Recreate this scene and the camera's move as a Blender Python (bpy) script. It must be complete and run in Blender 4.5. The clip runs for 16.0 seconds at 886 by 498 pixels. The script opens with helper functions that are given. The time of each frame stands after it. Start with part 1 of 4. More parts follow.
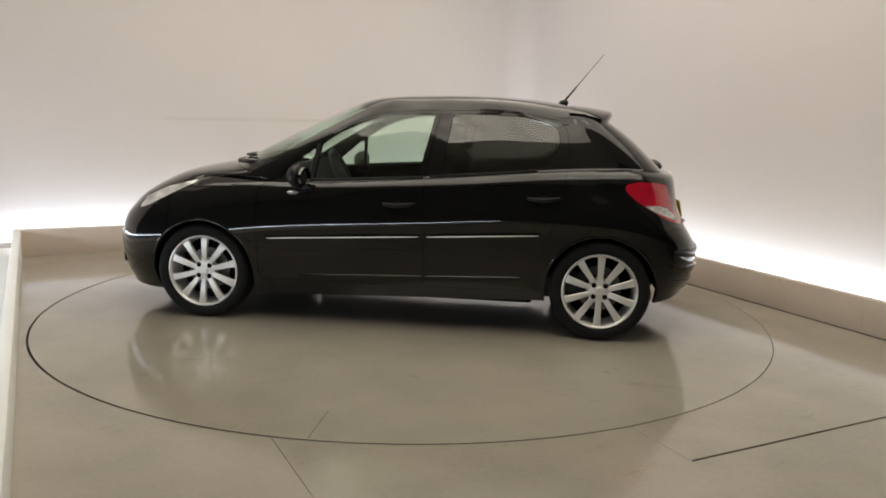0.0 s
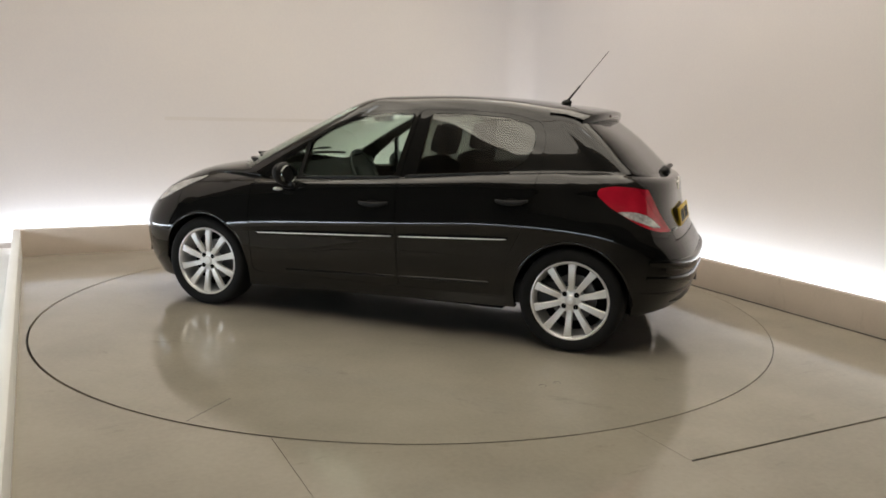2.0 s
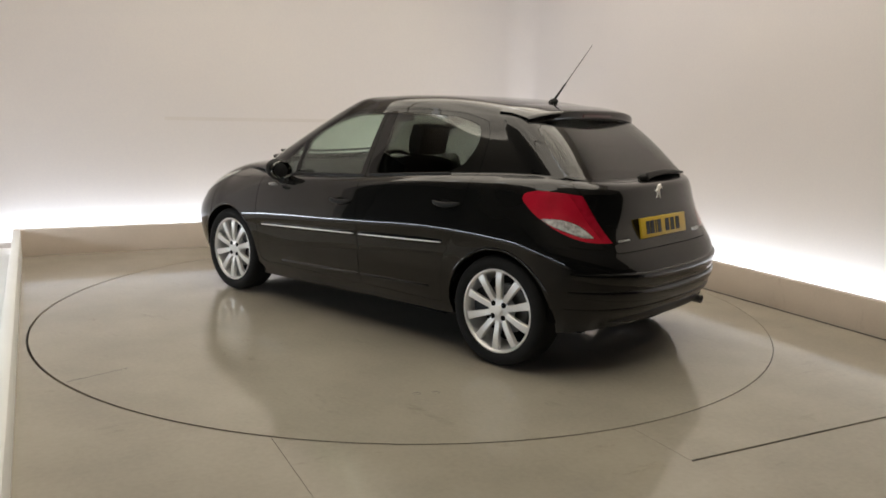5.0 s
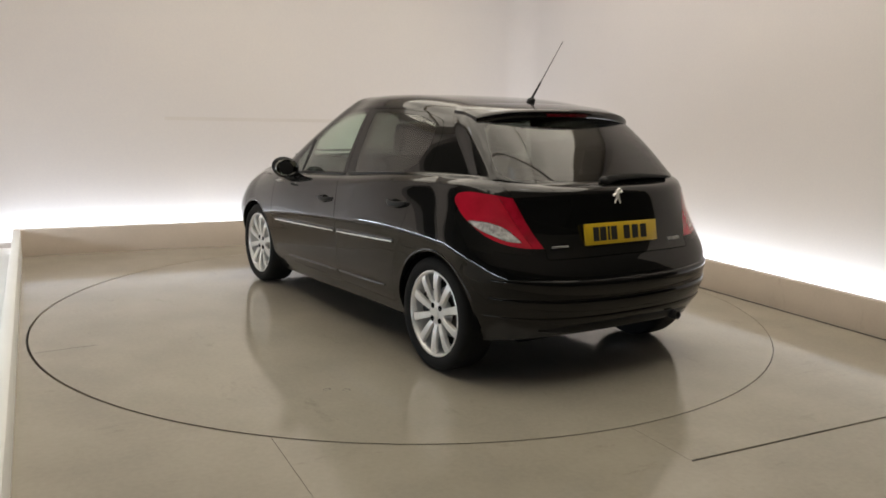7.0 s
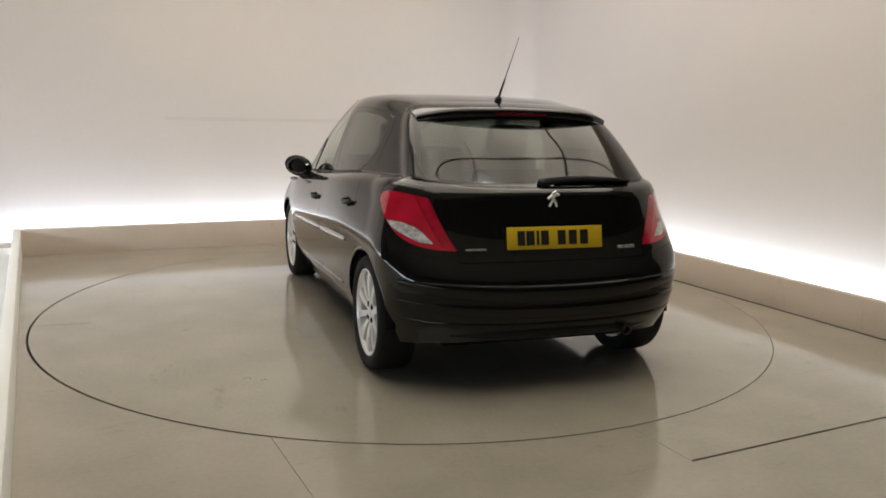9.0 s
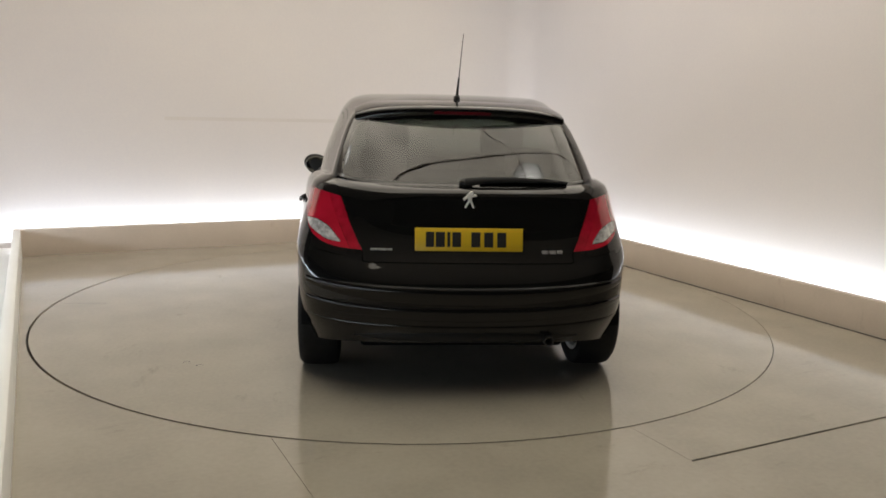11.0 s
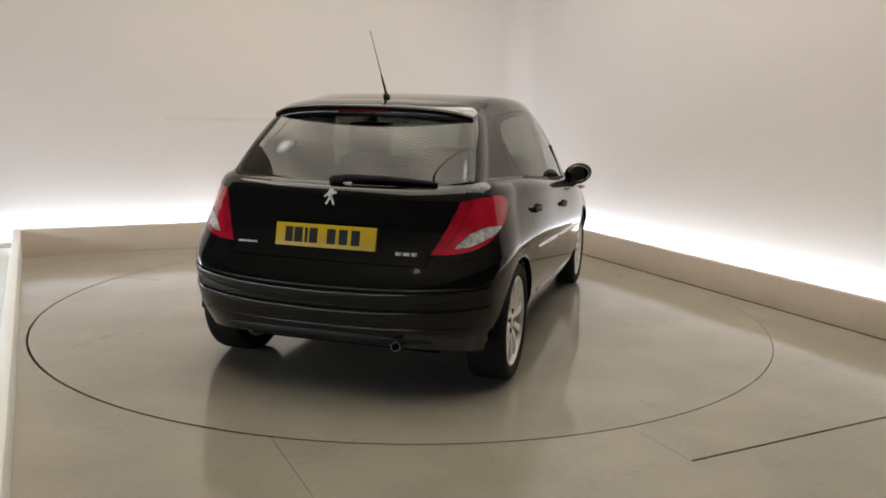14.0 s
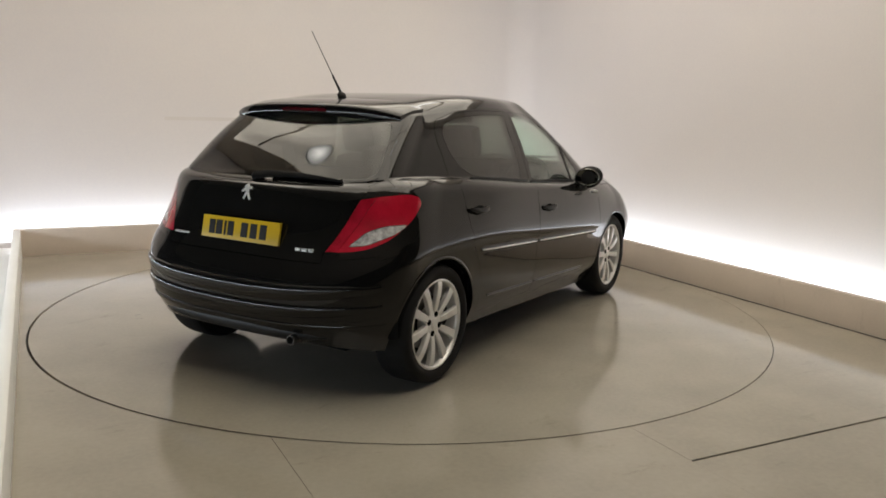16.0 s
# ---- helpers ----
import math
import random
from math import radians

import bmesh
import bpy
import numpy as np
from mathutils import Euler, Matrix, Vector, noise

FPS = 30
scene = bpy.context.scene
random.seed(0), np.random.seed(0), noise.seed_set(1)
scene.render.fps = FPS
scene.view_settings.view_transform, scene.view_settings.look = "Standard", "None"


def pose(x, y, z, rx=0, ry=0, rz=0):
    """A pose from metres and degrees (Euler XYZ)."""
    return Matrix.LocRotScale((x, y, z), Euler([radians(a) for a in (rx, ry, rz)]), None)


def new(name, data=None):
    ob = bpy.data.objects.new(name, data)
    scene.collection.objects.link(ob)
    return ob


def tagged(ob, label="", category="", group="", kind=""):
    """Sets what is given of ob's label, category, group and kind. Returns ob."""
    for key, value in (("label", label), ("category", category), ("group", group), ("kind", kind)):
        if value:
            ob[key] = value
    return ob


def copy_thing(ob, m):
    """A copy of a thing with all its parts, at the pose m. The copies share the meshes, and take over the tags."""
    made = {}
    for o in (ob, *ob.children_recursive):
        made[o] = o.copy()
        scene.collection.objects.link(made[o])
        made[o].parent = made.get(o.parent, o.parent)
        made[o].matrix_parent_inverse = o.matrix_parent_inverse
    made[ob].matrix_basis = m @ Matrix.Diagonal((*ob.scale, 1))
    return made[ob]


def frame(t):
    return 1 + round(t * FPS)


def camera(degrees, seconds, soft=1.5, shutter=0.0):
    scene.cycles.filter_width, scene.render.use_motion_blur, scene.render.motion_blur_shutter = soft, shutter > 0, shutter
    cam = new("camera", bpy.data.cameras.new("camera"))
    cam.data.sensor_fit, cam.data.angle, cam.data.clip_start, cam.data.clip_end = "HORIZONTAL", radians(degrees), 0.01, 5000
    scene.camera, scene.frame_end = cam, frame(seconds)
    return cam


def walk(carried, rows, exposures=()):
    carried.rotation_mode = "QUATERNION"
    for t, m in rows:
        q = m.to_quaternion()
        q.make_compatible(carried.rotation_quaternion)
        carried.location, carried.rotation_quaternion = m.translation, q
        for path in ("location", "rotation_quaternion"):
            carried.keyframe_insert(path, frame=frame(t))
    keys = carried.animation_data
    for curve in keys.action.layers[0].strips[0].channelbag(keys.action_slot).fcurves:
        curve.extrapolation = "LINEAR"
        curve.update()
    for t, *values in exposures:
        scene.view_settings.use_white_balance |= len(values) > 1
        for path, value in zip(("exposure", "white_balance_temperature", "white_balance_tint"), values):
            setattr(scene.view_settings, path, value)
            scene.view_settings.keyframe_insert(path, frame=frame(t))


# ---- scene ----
# ---- camera ----
cam = camera(57.378, 16.0, soft=1.7)
CAM_POSE = pose(-2.332, -5.118, 1.393, 90 - 9.908, 0, -26.903) @ pose(0, 0, 0, 0, 0, 1.494)
walk(cam, [(0.0, CAM_POSE), (16.0, CAM_POSE)], [(0.0, 0.0), (16.0, 0.0)])

# ---- light ----
HALF, BACK, FRONT = 2.47, 2.83, -2.81      # the lit bay round the turntable
KERB_H, KERB_T, GAP = 0.238, 0.06, 0.50    # low kerb, and the light trough behind it
WALL_X, WALL_Y, CEIL = HALF + KERB_T + GAP, BACK + KERB_T + GAP, 3.7

world = bpy.data.worlds.new("world")
world.use_nodes = True
world.node_tree.nodes["Background"].inputs[0].default_value = (0.9, 0.95, 1.0, 1)
world.node_tree.nodes["Background"].inputs[1].default_value = 0.02
scene.world = world


def area_lamp(name, m, sx, sy, watts, colour):
    data = bpy.data.lights.new(name, "AREA")
    data.shape, data.size, data.size_y, data.energy, data.color = "RECTANGLE", sx, sy, watts, colour
    ob = new(name, data)
    ob.matrix_world = m
    return ob


COVE = (0.80, 0.90, 1.0)
# strips in the troughs, throwing light up the walls
area_lamp("trough_light_back", pose(0, BACK + KERB_T + 0.40, 0.05, 180 - 10, 0, 0), 5.5, 0.06, 34, COVE)
area_lamp("trough_light_right", pose(HALF + KERB_T + 0.40, 0.05, 0.05, 180, 10, 0), 0.06, 5.7, 32, COVE)
area_lamp("trough_light_left", pose(-HALF - KERB_T - 0.42, -1.3, 0.35, 0, -122, 0), 0.06, 8.0, 32, COVE)


# ---- materials ----
def material(name, base, rough=0.5, metal=0.0, vary=0.12, scale=6.0, fine=120.0, bump=0.0, coat=0.0, spec=0.5,
             rough_vary=0.0, coat_ior=1.5, emission=None, power=0.0, tint=None, stain=0.0):
    """A surface with two scales of variation in colour and gloss, and fine relief."""
    mat = bpy.data.materials.new(name)
    mat.use_nodes = True
    nt = mat.node_tree
    b = nt.nodes["Principled BSDF"]
    b.inputs["Roughness"].default_value, b.inputs["Metallic"].default_value = rough, metal
    b.inputs["Coat Weight"].default_value, b.inputs["Coat Roughness"].default_value = coat, 0.03
    b.inputs["Specular IOR Level"].default_value = spec
    b.inputs["Coat IOR"].default_value = coat_ior
    tc = nt.nodes.new("ShaderNodeTexCoord")
    big, small = nt.nodes.new("ShaderNodeTexNoise"), nt.nodes.new("ShaderNodeTexNoise")
    for n, s, d in ((big, scale, 4), (small, fine, 3)):
        n.inputs["Scale"].default_value, n.inputs["Detail"].default_value = s, d
        nt.links.new(tc.outputs["Object"], n.inputs["Vector"])
    mix = nt.nodes.new("ShaderNodeMath")
    mix.operation = "MULTIPLY_ADD"
    nt.links.new(small.outputs["Fac"], mix.inputs[0])
    mix.inputs[1].default_value = 0.4
    nt.links.new(big.outputs["Fac"], mix.inputs[2])
    ramp = nt.nodes.new("ShaderNodeValToRGB")
    lo, hi = ramp.color_ramp.elements
    lo.position, hi.position = 0.4, 1.0
    other = tint or base
    lo.color = (*[c * (1 - vary) for c in other], 1)
    hi.color = (*[min(1, c * (1 + vary)) for c in base], 1)
    nt.links.new(mix.outputs[0], ramp.inputs[0])
    if stain:
        # sparse scuffs and dirt with edges of their own
        spot, cut, mult = nt.nodes.new("ShaderNodeTexNoise"), nt.nodes.new("ShaderNodeMapRange"), nt.nodes.new("ShaderNodeMix")
        stretch = nt.nodes.new("ShaderNodeMapping")
        stretch.inputs["Scale"].default_value = (1.0, 2.6, 1.0)
        stretch.inputs["Rotation"].default_value = (0, 0, 0.7)
        nt.links.new(tc.outputs["Object"], stretch.inputs["Vector"])
        nt.links.new(stretch.outputs[0], spot.inputs["Vector"])
        spot.inputs["Scale"].default_value, spot.inputs["Detail"].default_value, spot.inputs["Roughness"].default_value = 2.4, 8, 0.72
        cut.inputs["From Min"].default_value, cut.inputs["From Max"].default_value = 0.60, 0.74
        cut.inputs["To Min"].default_value, cut.inputs["To Max"].default_value = 0.0, stain
        mult.data_type, mult.blend_type = "RGBA", "MULTIPLY"
        nt.links.new(spot.outputs["Fac"], cut.inputs["Value"])
        nt.links.new(cut.outputs[0], mult.inputs["Factor"])
        nt.links.new(ramp.outputs[0], mult.inputs["A"])
        mult.inputs["B"].default_value = (0.45, 0.40, 0.33, 1)
        nt.links.new(mult.outputs["Result"], b.inputs["Base Color"])
    else:
        nt.links.new(ramp.outputs[0], b.inputs["Base Color"])
    if rough_vary:
        mr = nt.nodes.new("ShaderNodeMapRange")
        mr.inputs["From Min"].default_value, mr.inputs["From Max"].default_value = 0.4, 1.0
        mr.inputs["To Min"].default_value, mr.inputs["To Max"].default_value = rough - rough_vary, rough + rough_vary
        nt.links.new(mix.outputs[0], mr.inputs["Value"])
        nt.links.new(mr.outputs[0], b.inputs["Roughness"])
    if bump:
        bp = nt.nodes.new("ShaderNodeBump")
        bp.inputs["Strength"].default_value, bp.inputs["Distance"].default_value = bump, 0.002
        nt.links.new(small.outputs["Fac"], bp.inputs["Height"])
        nt.links.new(bp.outputs[0], b.inputs["Normal"])
    if emission:
        b.inputs["Emission Color"].default_value, b.inputs["Emission Strength"].default_value = (*emission, 1), power
    return mat


M_FLOOR = material("floor_paint", (0.330, 0.300, 0.246), 0.10, vary=0.13, scale=2.2, fine=40, bump=0.02, rough_vary=0.03, spec=1.0, stain=0.4)
M_DISC = material("turntable_paint", (0.330, 0.302, 0.250), 0.10, vary=0.13, scale=1.9, fine=45, bump=0.02, rough_vary=0.03, spec=1.0, stain=0.4)
M_GAP = material("dark_gap", (0.03, 0.028, 0.025), 0.8, vary=0.2)
M_KERB = material("kerb_paint", (0.57, 0.49, 0.415), 0.45, vary=0.07, scale=2.5, fine=60, bump=0.05, rough_vary=0.08, stain=0.3)
M_WALL = material("wall_paint", (0.675, 0.635, 0.61), 0.75, vary=0.045, scale=0.45, fine=60, bump=0.05, tint=(0.655, 0.622, 0.632))
M_SEAM = material("wall_seam_paint", (0.645, 0.60, 0.57), 0.75, vary=0.05, scale=2, fine=60)
# white of the troughs; on the left kerb it stands in for strong light
M_TROUGH_LIT_KERB = material("trough_and_lit_kerb_white", (0.82, 0.82, 0.80), 0.6, vary=0.04, scale=3)
M_CEIL = material("ceiling_paint", (0.60, 0.52, 0.43), 0.8, vary=0.06, scale=0.9, fine=50)
M_BEAM = material("beam_paint", (0.36, 0.30, 0.23), 0.6, vary=0.15, scale=3)
M_HALL = material("hall_wall", (0.06, 0.055, 0.05), 0.8, vary=0.15, scale=0.8)
M_PANEL = material("lamp_glow", (0.9, 0.9, 0.9), 0.4, vary=0.0, emission=(1.0, 0.97, 0.90), power=5.0)


def soft_lamp(mat, radius, strength):
    """A diffuser that is brightest over its bulb in the middle."""
    nt = mat.node_tree
    tc, ln, mr = nt.nodes.new("ShaderNodeTexCoord"), nt.nodes.new("ShaderNodeVectorMath"), nt.nodes.new("ShaderNodeMapRange")
    ln.operation, mr.interpolation_type = "LENGTH", "SMOOTHSTEP"
    nt.links.new(tc.outputs["Object"], ln.inputs[0])
    nt.links.new(ln.outputs["Value"], mr.inputs["Value"])
    mr.inputs["From Min"].default_value, mr.inputs["From Max"].default_value = 0.02, radius
    mr.inputs["To Min"].default_value, mr.inputs["To Max"].default_value = strength, 1.9
    nt.links.new(mr.outputs[0], nt.nodes["Principled BSDF"].inputs["Emission Strength"])


soft_lamp(M_PANEL, 0.235, 8.0)
M_CANOPY = material("lit_ceiling_fabric", (0.60, 0.54, 0.44), 0.8, vary=0.05, scale=0.8, fine=30, emission=(1.0, 0.91, 0.77), power=2.3)


def uneven_glow(mat, low, high):
    """A fabric lit from behind, brighter over its tubes and duller at its stains."""
    nt = mat.node_tree
    tc, st, no, mr = (nt.nodes.new("ShaderNode" + n) for n in ("TexCoord", "Mapping", "TexNoise", "MapRange"))
    st.inputs["Scale"].default_value = (1.5, 0.45, 1.0)
    no.inputs["Scale"].default_value, no.inputs["Detail"].default_value, no.inputs["Roughness"].default_value = 1.1, 5, 0.55
    nt.links.new(tc.outputs["Object"], st.inputs["Vector"])
    nt.links.new(st.outputs[0], no.inputs["Vector"])
    nt.links.new(no.outputs["Fac"], mr.inputs["Value"])
    mr.inputs["From Min"].default_value, mr.inputs["From Max"].default_value = 0.32, 0.68
    mr.inputs["To Min"].default_value, mr.inputs["To Max"].default_value = low, high
    nt.links.new(mr.outputs[0], nt.nodes["Principled BSDF"].inputs["Emission Strength"])


uneven_glow(M_CANOPY, 1.42, 2.95)


# ---- mesh helpers ----
def link(name, bm, mat, parent=None, label="", smooth=None):
    me = bpy.data.meshes.new(name)
    bmesh.ops.recalc_face_normals(bm, faces=bm.faces[:])
    bm.to_mesh(me)
    bm.free()
    me.materials.append(mat)
    if smooth is not None:
        me.shade_smooth()
        me.set_sharp_from_angle(angle=radians(smooth))
    ob = new(name, me)
    ob.parent = parent
    if label:
        ob["label"] = label
    return ob


def part(name, bm, mat, parent, label="", smooth=None):
    return link(name, bm, mat, parent, label, smooth)


def add_box(bm, x0, x1, y0, y1, z0, z1, bevel=0.0, m=None):
    tmp = bmesh.new()
    bmesh.ops.create_cube(tmp, size=1)
    bmesh.ops.scale(tmp, vec=(x1 - x0, y1 - y0, z1 - z0), verts=tmp.verts[:])
    bmesh.ops.translate(tmp, vec=((x0 + x1) / 2, (y0 + y1) / 2, (z0 + z1) / 2), verts=tmp.verts[:])
    if bevel:
        bmesh.ops.bevel(tmp, geom=tmp.edges[:], offset=bevel, segments=2, affect="EDGES", profile=0.5)
    merge(bm, tmp, m)


def merge(bm, tmp, m=None):
    """Add the faces of tmp to bm and free tmp."""
    vs = [bm.verts.new(m @ v.co if m else v.co) for v in tmp.verts]
    tmp.verts.index_update()
    for f in tmp.faces:
        bm.faces.new([vs[v.index] for v in f.verts])
    tmp.free()


def box(*a, **k):
    bm = bmesh.new()
    add_box(bm, *a, **k)
    return bm


def lathe(profile, steps=48, closed=False, turn=None):
    """A body of rotation about y from (radius, y) pairs."""
    bm = bmesh.new()
    rings = []
    for i in range(steps):
        a = 2 * math.pi * i / steps
        rings.append([bm.verts.new((r * math.cos(a), y, r * math.sin(a))) for r, y in profile])
    n = len(profile)
    for i in range(steps):
        p, q = rings[i], rings[(i + 1) % steps]
        for j in range(n if closed else n - 1):
            k = (j + 1) % n
            bm.faces.new((p[j], q[j], q[k], p[k]))
    if turn:
        bmesh.ops.transform(bm, matrix=turn, verts=bm.verts[:])
    return bm


# ---- structure ----
R_DISC, SLIT = 2.417, 0.014


def build_floor():
    """Floor round the disc, cut into sheets with open seams, and a slit round the disc."""
    bm = bmesh.new()
    n = 180
    x0, x1, y1 = -HALF, HALF, BACK
    outer, inner = [], []
    hole, off = R_DISC + 0.0085, Vector((-0.0062, -0.001, 0))
    for i in range(n):
        a = 2 * math.pi * (i + 0.5) / n
        c, s = math.cos(a), math.sin(a)
        inner.append(bm.verts.new(Vector((hole * c, hole * s, 0)) + off))
        k = min((x1 if c > 0 else -x0) / max(abs(c), 1e-6), (y1 if s > 0 else -FRONT) / max(abs(s), 1e-6))
        outer.append(bm.verts.new((c * k, s * k, 0)))
    for cx in (x0, x1):
        for cy in (FRONT, y1):
            near = sorted(outer, key=lambda v: (v.co.x - cx) ** 2 + (v.co.y - cy) ** 2)[0]
            near.co = (cx, cy, 0)
    for i in range(n):
        j = (i + 1) % n
        bm.faces.new((inner[i], outer[i], outer[j], inner[j]))
    q = [bm.verts.new(p) for p in ((x0, FRONT, 0), (x0, -10, 0), (x1, -10, 0), (x1, FRONT, 0))]
    bm.faces.new(q)
    bmesh.ops.remove_doubles(bm, verts=bm.verts[:], dist=1e-5)
    for co, no in (((-1.5, 0, 0), (1, 0, 0)), ((0, 0, 0), (1, 0, 0)), ((0, FRONT, 0), (0, 1, 0))):
        bmesh.ops.bisect_plane(bm, geom=bm.verts[:] + bm.edges[:] + bm.faces[:], dist=1e-5, plane_co=co, plane_no=no)
    sheets = {}
    for f in bm.faces:
        c = f.calc_center_median()
        if -1.5 < c.x < 0 and c.y < -1:
            key = "b" if c.y > FRONT else "b2"
        elif c.x > 0 and c.y < FRONT:
            key = "d"
        else:
            key = "a"
        sheets.setdefault(key, []).append(f)
    floor = None
    for key in ("a", "b", "b2", "d"):
        out, seen = bmesh.new(), {}
        for f in sheets[key]:
            for v in f.verts:
                if v not in seen:
                    seen[v] = out.verts.new(v.co)
            out.faces.new([seen[v] for v in f.verts])
        for v in out.verts:
            if key in ("b", "b2"):
                v.co.x += 0.002 if abs(v.co.x + 1.5) < 1e-4 else -0.002 if key == "b" and abs(v.co.x) < 1e-4 else 0
            if key == "d":
                v.co.y -= 0.013 if abs(v.co.y - FRONT) < 1e-4 else 0
                v.co.x += 0.0005 if abs(v.co.x) < 1e-4 else 0
        rim = [e for e in out.edges if len(e.link_faces) == 1]
        ext = bmesh.ops.extrude_edge_only(out, edges=rim)
        bmesh.ops.translate(out, vec=(0, 0, -0.045), verts=[v for v in ext["geom"] if isinstance(v, bmesh.types.BMVert)])
        if floor is None:
            floor = link("floor", out, M_FLOOR)
            tagged(floor, "glossy beige painted floor round the turntable", "floor", kind="structure")
        else:
            part("floor_panel", out, M_FLOOR, floor)
    bm.free()
    link("subfloor", box(-8, 8, -13, 3.4, -0.09, -0.05), M_GAP)["kind"] = "structure"


def build_kerb(name, x0, x1, y0, y1, mat=None, joint=None):
    ob = link(name, box(x0, x1, y0, y1, -0.05, KERB_H, bevel=0.006), mat or M_KERB, smooth=30)
    if joint:
        part("joint", box(*joint, -0.01, 0.006, bevel=0.002), M_GAP, ob, "dark open joint along the floor")
    tagged(ob, "low beige painted kerb hiding the trough lights", "kerb", kind="structure")


def build_walls():
    """One wall round three sides with rounded corners, thick outwards."""
    r, pts = 0.30, []
    pts.append((-WALL_X, 1.1))
    for k in range(13):
        a = math.pi - math.pi / 2 * k / 12
        pts.append((-WALL_X + r + r * math.cos(a), WALL_Y - r + r * math.sin(a)))
    for k in range(13):
        a = math.pi / 2 - math.pi / 2 * k / 12
        pts.append((WALL_X - r + r * math.cos(a), WALL_Y - r + r * math.sin(a)))
    pts.append((WALL_X, -2.9))
    bm = bmesh.new()
    def off(i):
        a, b = Vector(pts[max(i - 1, 0)]), Vector(pts[min(i + 1, len(pts) - 1)])
        d = (b - a).normalized()
        return Vector((-d.y, d.x))
    cols = []
    for i, p in enumerate(pts):
        o = Vector(p) + off(i) * 0.15
        cols.append([bm.verts.new(v) for v in ((*p, -0.06), (*p, CEIL), (*o, CEIL), (*o, -0.06))])
    for a, b in zip(cols, cols[1:]):
        for j in range(4):
            k = (j + 1) % 4
            bm.faces.new((a[j], b[j], b[k], a[k]))
    bm.faces.new(cols[0])
    bm.faces.new(cols[-1])
    w = link("wall_bay", bm, M_WALL, smooth=40)
    tagged(w, "seamless cream studio wall lit from below", "wall", kind="structure")
    part("wall_seam", box(-1.15, .95, WALL_Y - .003, WALL_Y + .002, 1.20, 1.235, bevel=.001), M_SEAM, w)


def build_hall():
    """The dark hall behind, and the ceiling."""
    for name, b in (("wall_hall_south", (-8, 8, -12.2, -12, -0.05, 5)), ("wall_hall_west", (-8.2, -8, -12.2, WALL_Y + .2, -0.05, 5)),
                    ("wall_hall_east", (8, 8.2, -12.2, -2.9, -0.05, 5)), ("wall_hall_north_a", (-8, -WALL_X - 0.15, WALL_Y, WALL_Y + .2, -0.05, 5)),
                    ("wall_hall_north_b", (WALL_X + 0.15, 8, -2.9, -2.7, -0.05, 5))):
        tagged(link(name, box(*b), M_HALL), "dark hall wall", "wall", kind="structure")
    tagged(link("floor_hall", box(-8, 8, -12, -10.0, -0.05, -0.002), M_FLOOR), "beige painted floor", "floor", kind="structure")
    tagged(link("ceiling", box(-8, 8.2, -6.2, WALL_Y + 0.2, CEIL + 0.05, CEIL + 0.2), M_CEIL), "cream ceiling", "ceiling", kind="structure")
    canopy = link("ceiling_light_canopy", box(-WALL_X + 0.45, WALL_X - 0.45, -3.3, 2.3, CEIL, CEIL + 0.03, bevel=0.005), M_CANOPY)
    tagged(canopy, "large softly lit cream fabric light ceiling", "light ceiling", kind="structure")
    for m, size in ((pose(0, 1.2, CEIL - 0.10), (5.0, .018)), (pose(0.1, -1.68, CEIL - 0.10, 0, 0, -4), (5.0, .030)),
                    (pose(1.45, -0.7, CEIL - 0.16, 0, 0, 90), (4.6, .008)), (pose(.35, -0.7, CEIL - 0.16, 0, 0, 90), (4.6, .010))):
        bm = box(-size[0] / 2, size[0] / 2, -size[1] / 2, size[1] / 2, 0, .05, bevel=.006, m=m)
        ob = link("ceiling_beam", bm, M_BEAM)
        tagged(ob, "dark steel beam under the light ceiling", "beam", group="ceiling beams")
    for x, y in ((-2.15, .35), (1.35, 1.2), (.45, -2.15)):
        lamp = new("ceiling_lamp")
        lamp.location = (x, y, CEIL - 0.002)
        tagged(lamp, "round white ceiling lamp", "lamp", group="ceiling lamps")
        m = pose(0, 0, 0, -90)
        part("housing", lathe([(.235, 0), (.24, .05), (.252, .06), (.252, 0)], 64, True, turn=m), M_TROUGH_LIT_KERB, lamp, "", smooth=40)
        part("diffuser", lathe([(.001, .055), (.10, .054), (.17, .051), (.233, .04), (.233, .02)], 64, turn=m), M_PANEL, lamp, "white glowing diffuser", smooth=50)
    tagged(link("floor_hall_east", box(HALF + KERB_T, 8, -10, -2.9, -0.05, -0.002), M_HALL), "dark hall floor", "floor", kind="structure")
    tagged(link("floor_hall_west", box(-8, -WALL_X - 0.12, -10, WALL_Y, -0.05, -0.002), M_HALL), "dark hall floor", "floor", kind="structure")
    tagged(link("trough_left", box(-WALL_X - 0.10, -WALL_X, -6.0, 1.1, -0.05, 0.20, bevel=0.006), M_TROUGH_LIT_KERB), "low white outer edge of the light trough", "kerb", kind="structure")
    for name, b in (("trough_floor_left", (-WALL_X, -HALF - KERB_T, -6.0, WALL_Y)), ("trough_floor_right", (HALF + KERB_T, WALL_X, -2.9, WALL_Y)),
                    ("trough_floor_back", (-HALF - KERB_T, HALF + KERB_T, BACK + KERB_T, WALL_Y))):
        tagged(link(name, box(*b, -0.045, -0.01), M_TROUGH_LIT_KERB), "white bottom of the light trough", "floor", kind="structure")
    tagged(link("ceiling_hall", box(-8, 8, -12.2, -6.2, 5, 5.2), M_HALL), "dark hall ceiling", "ceiling", kind="structure")


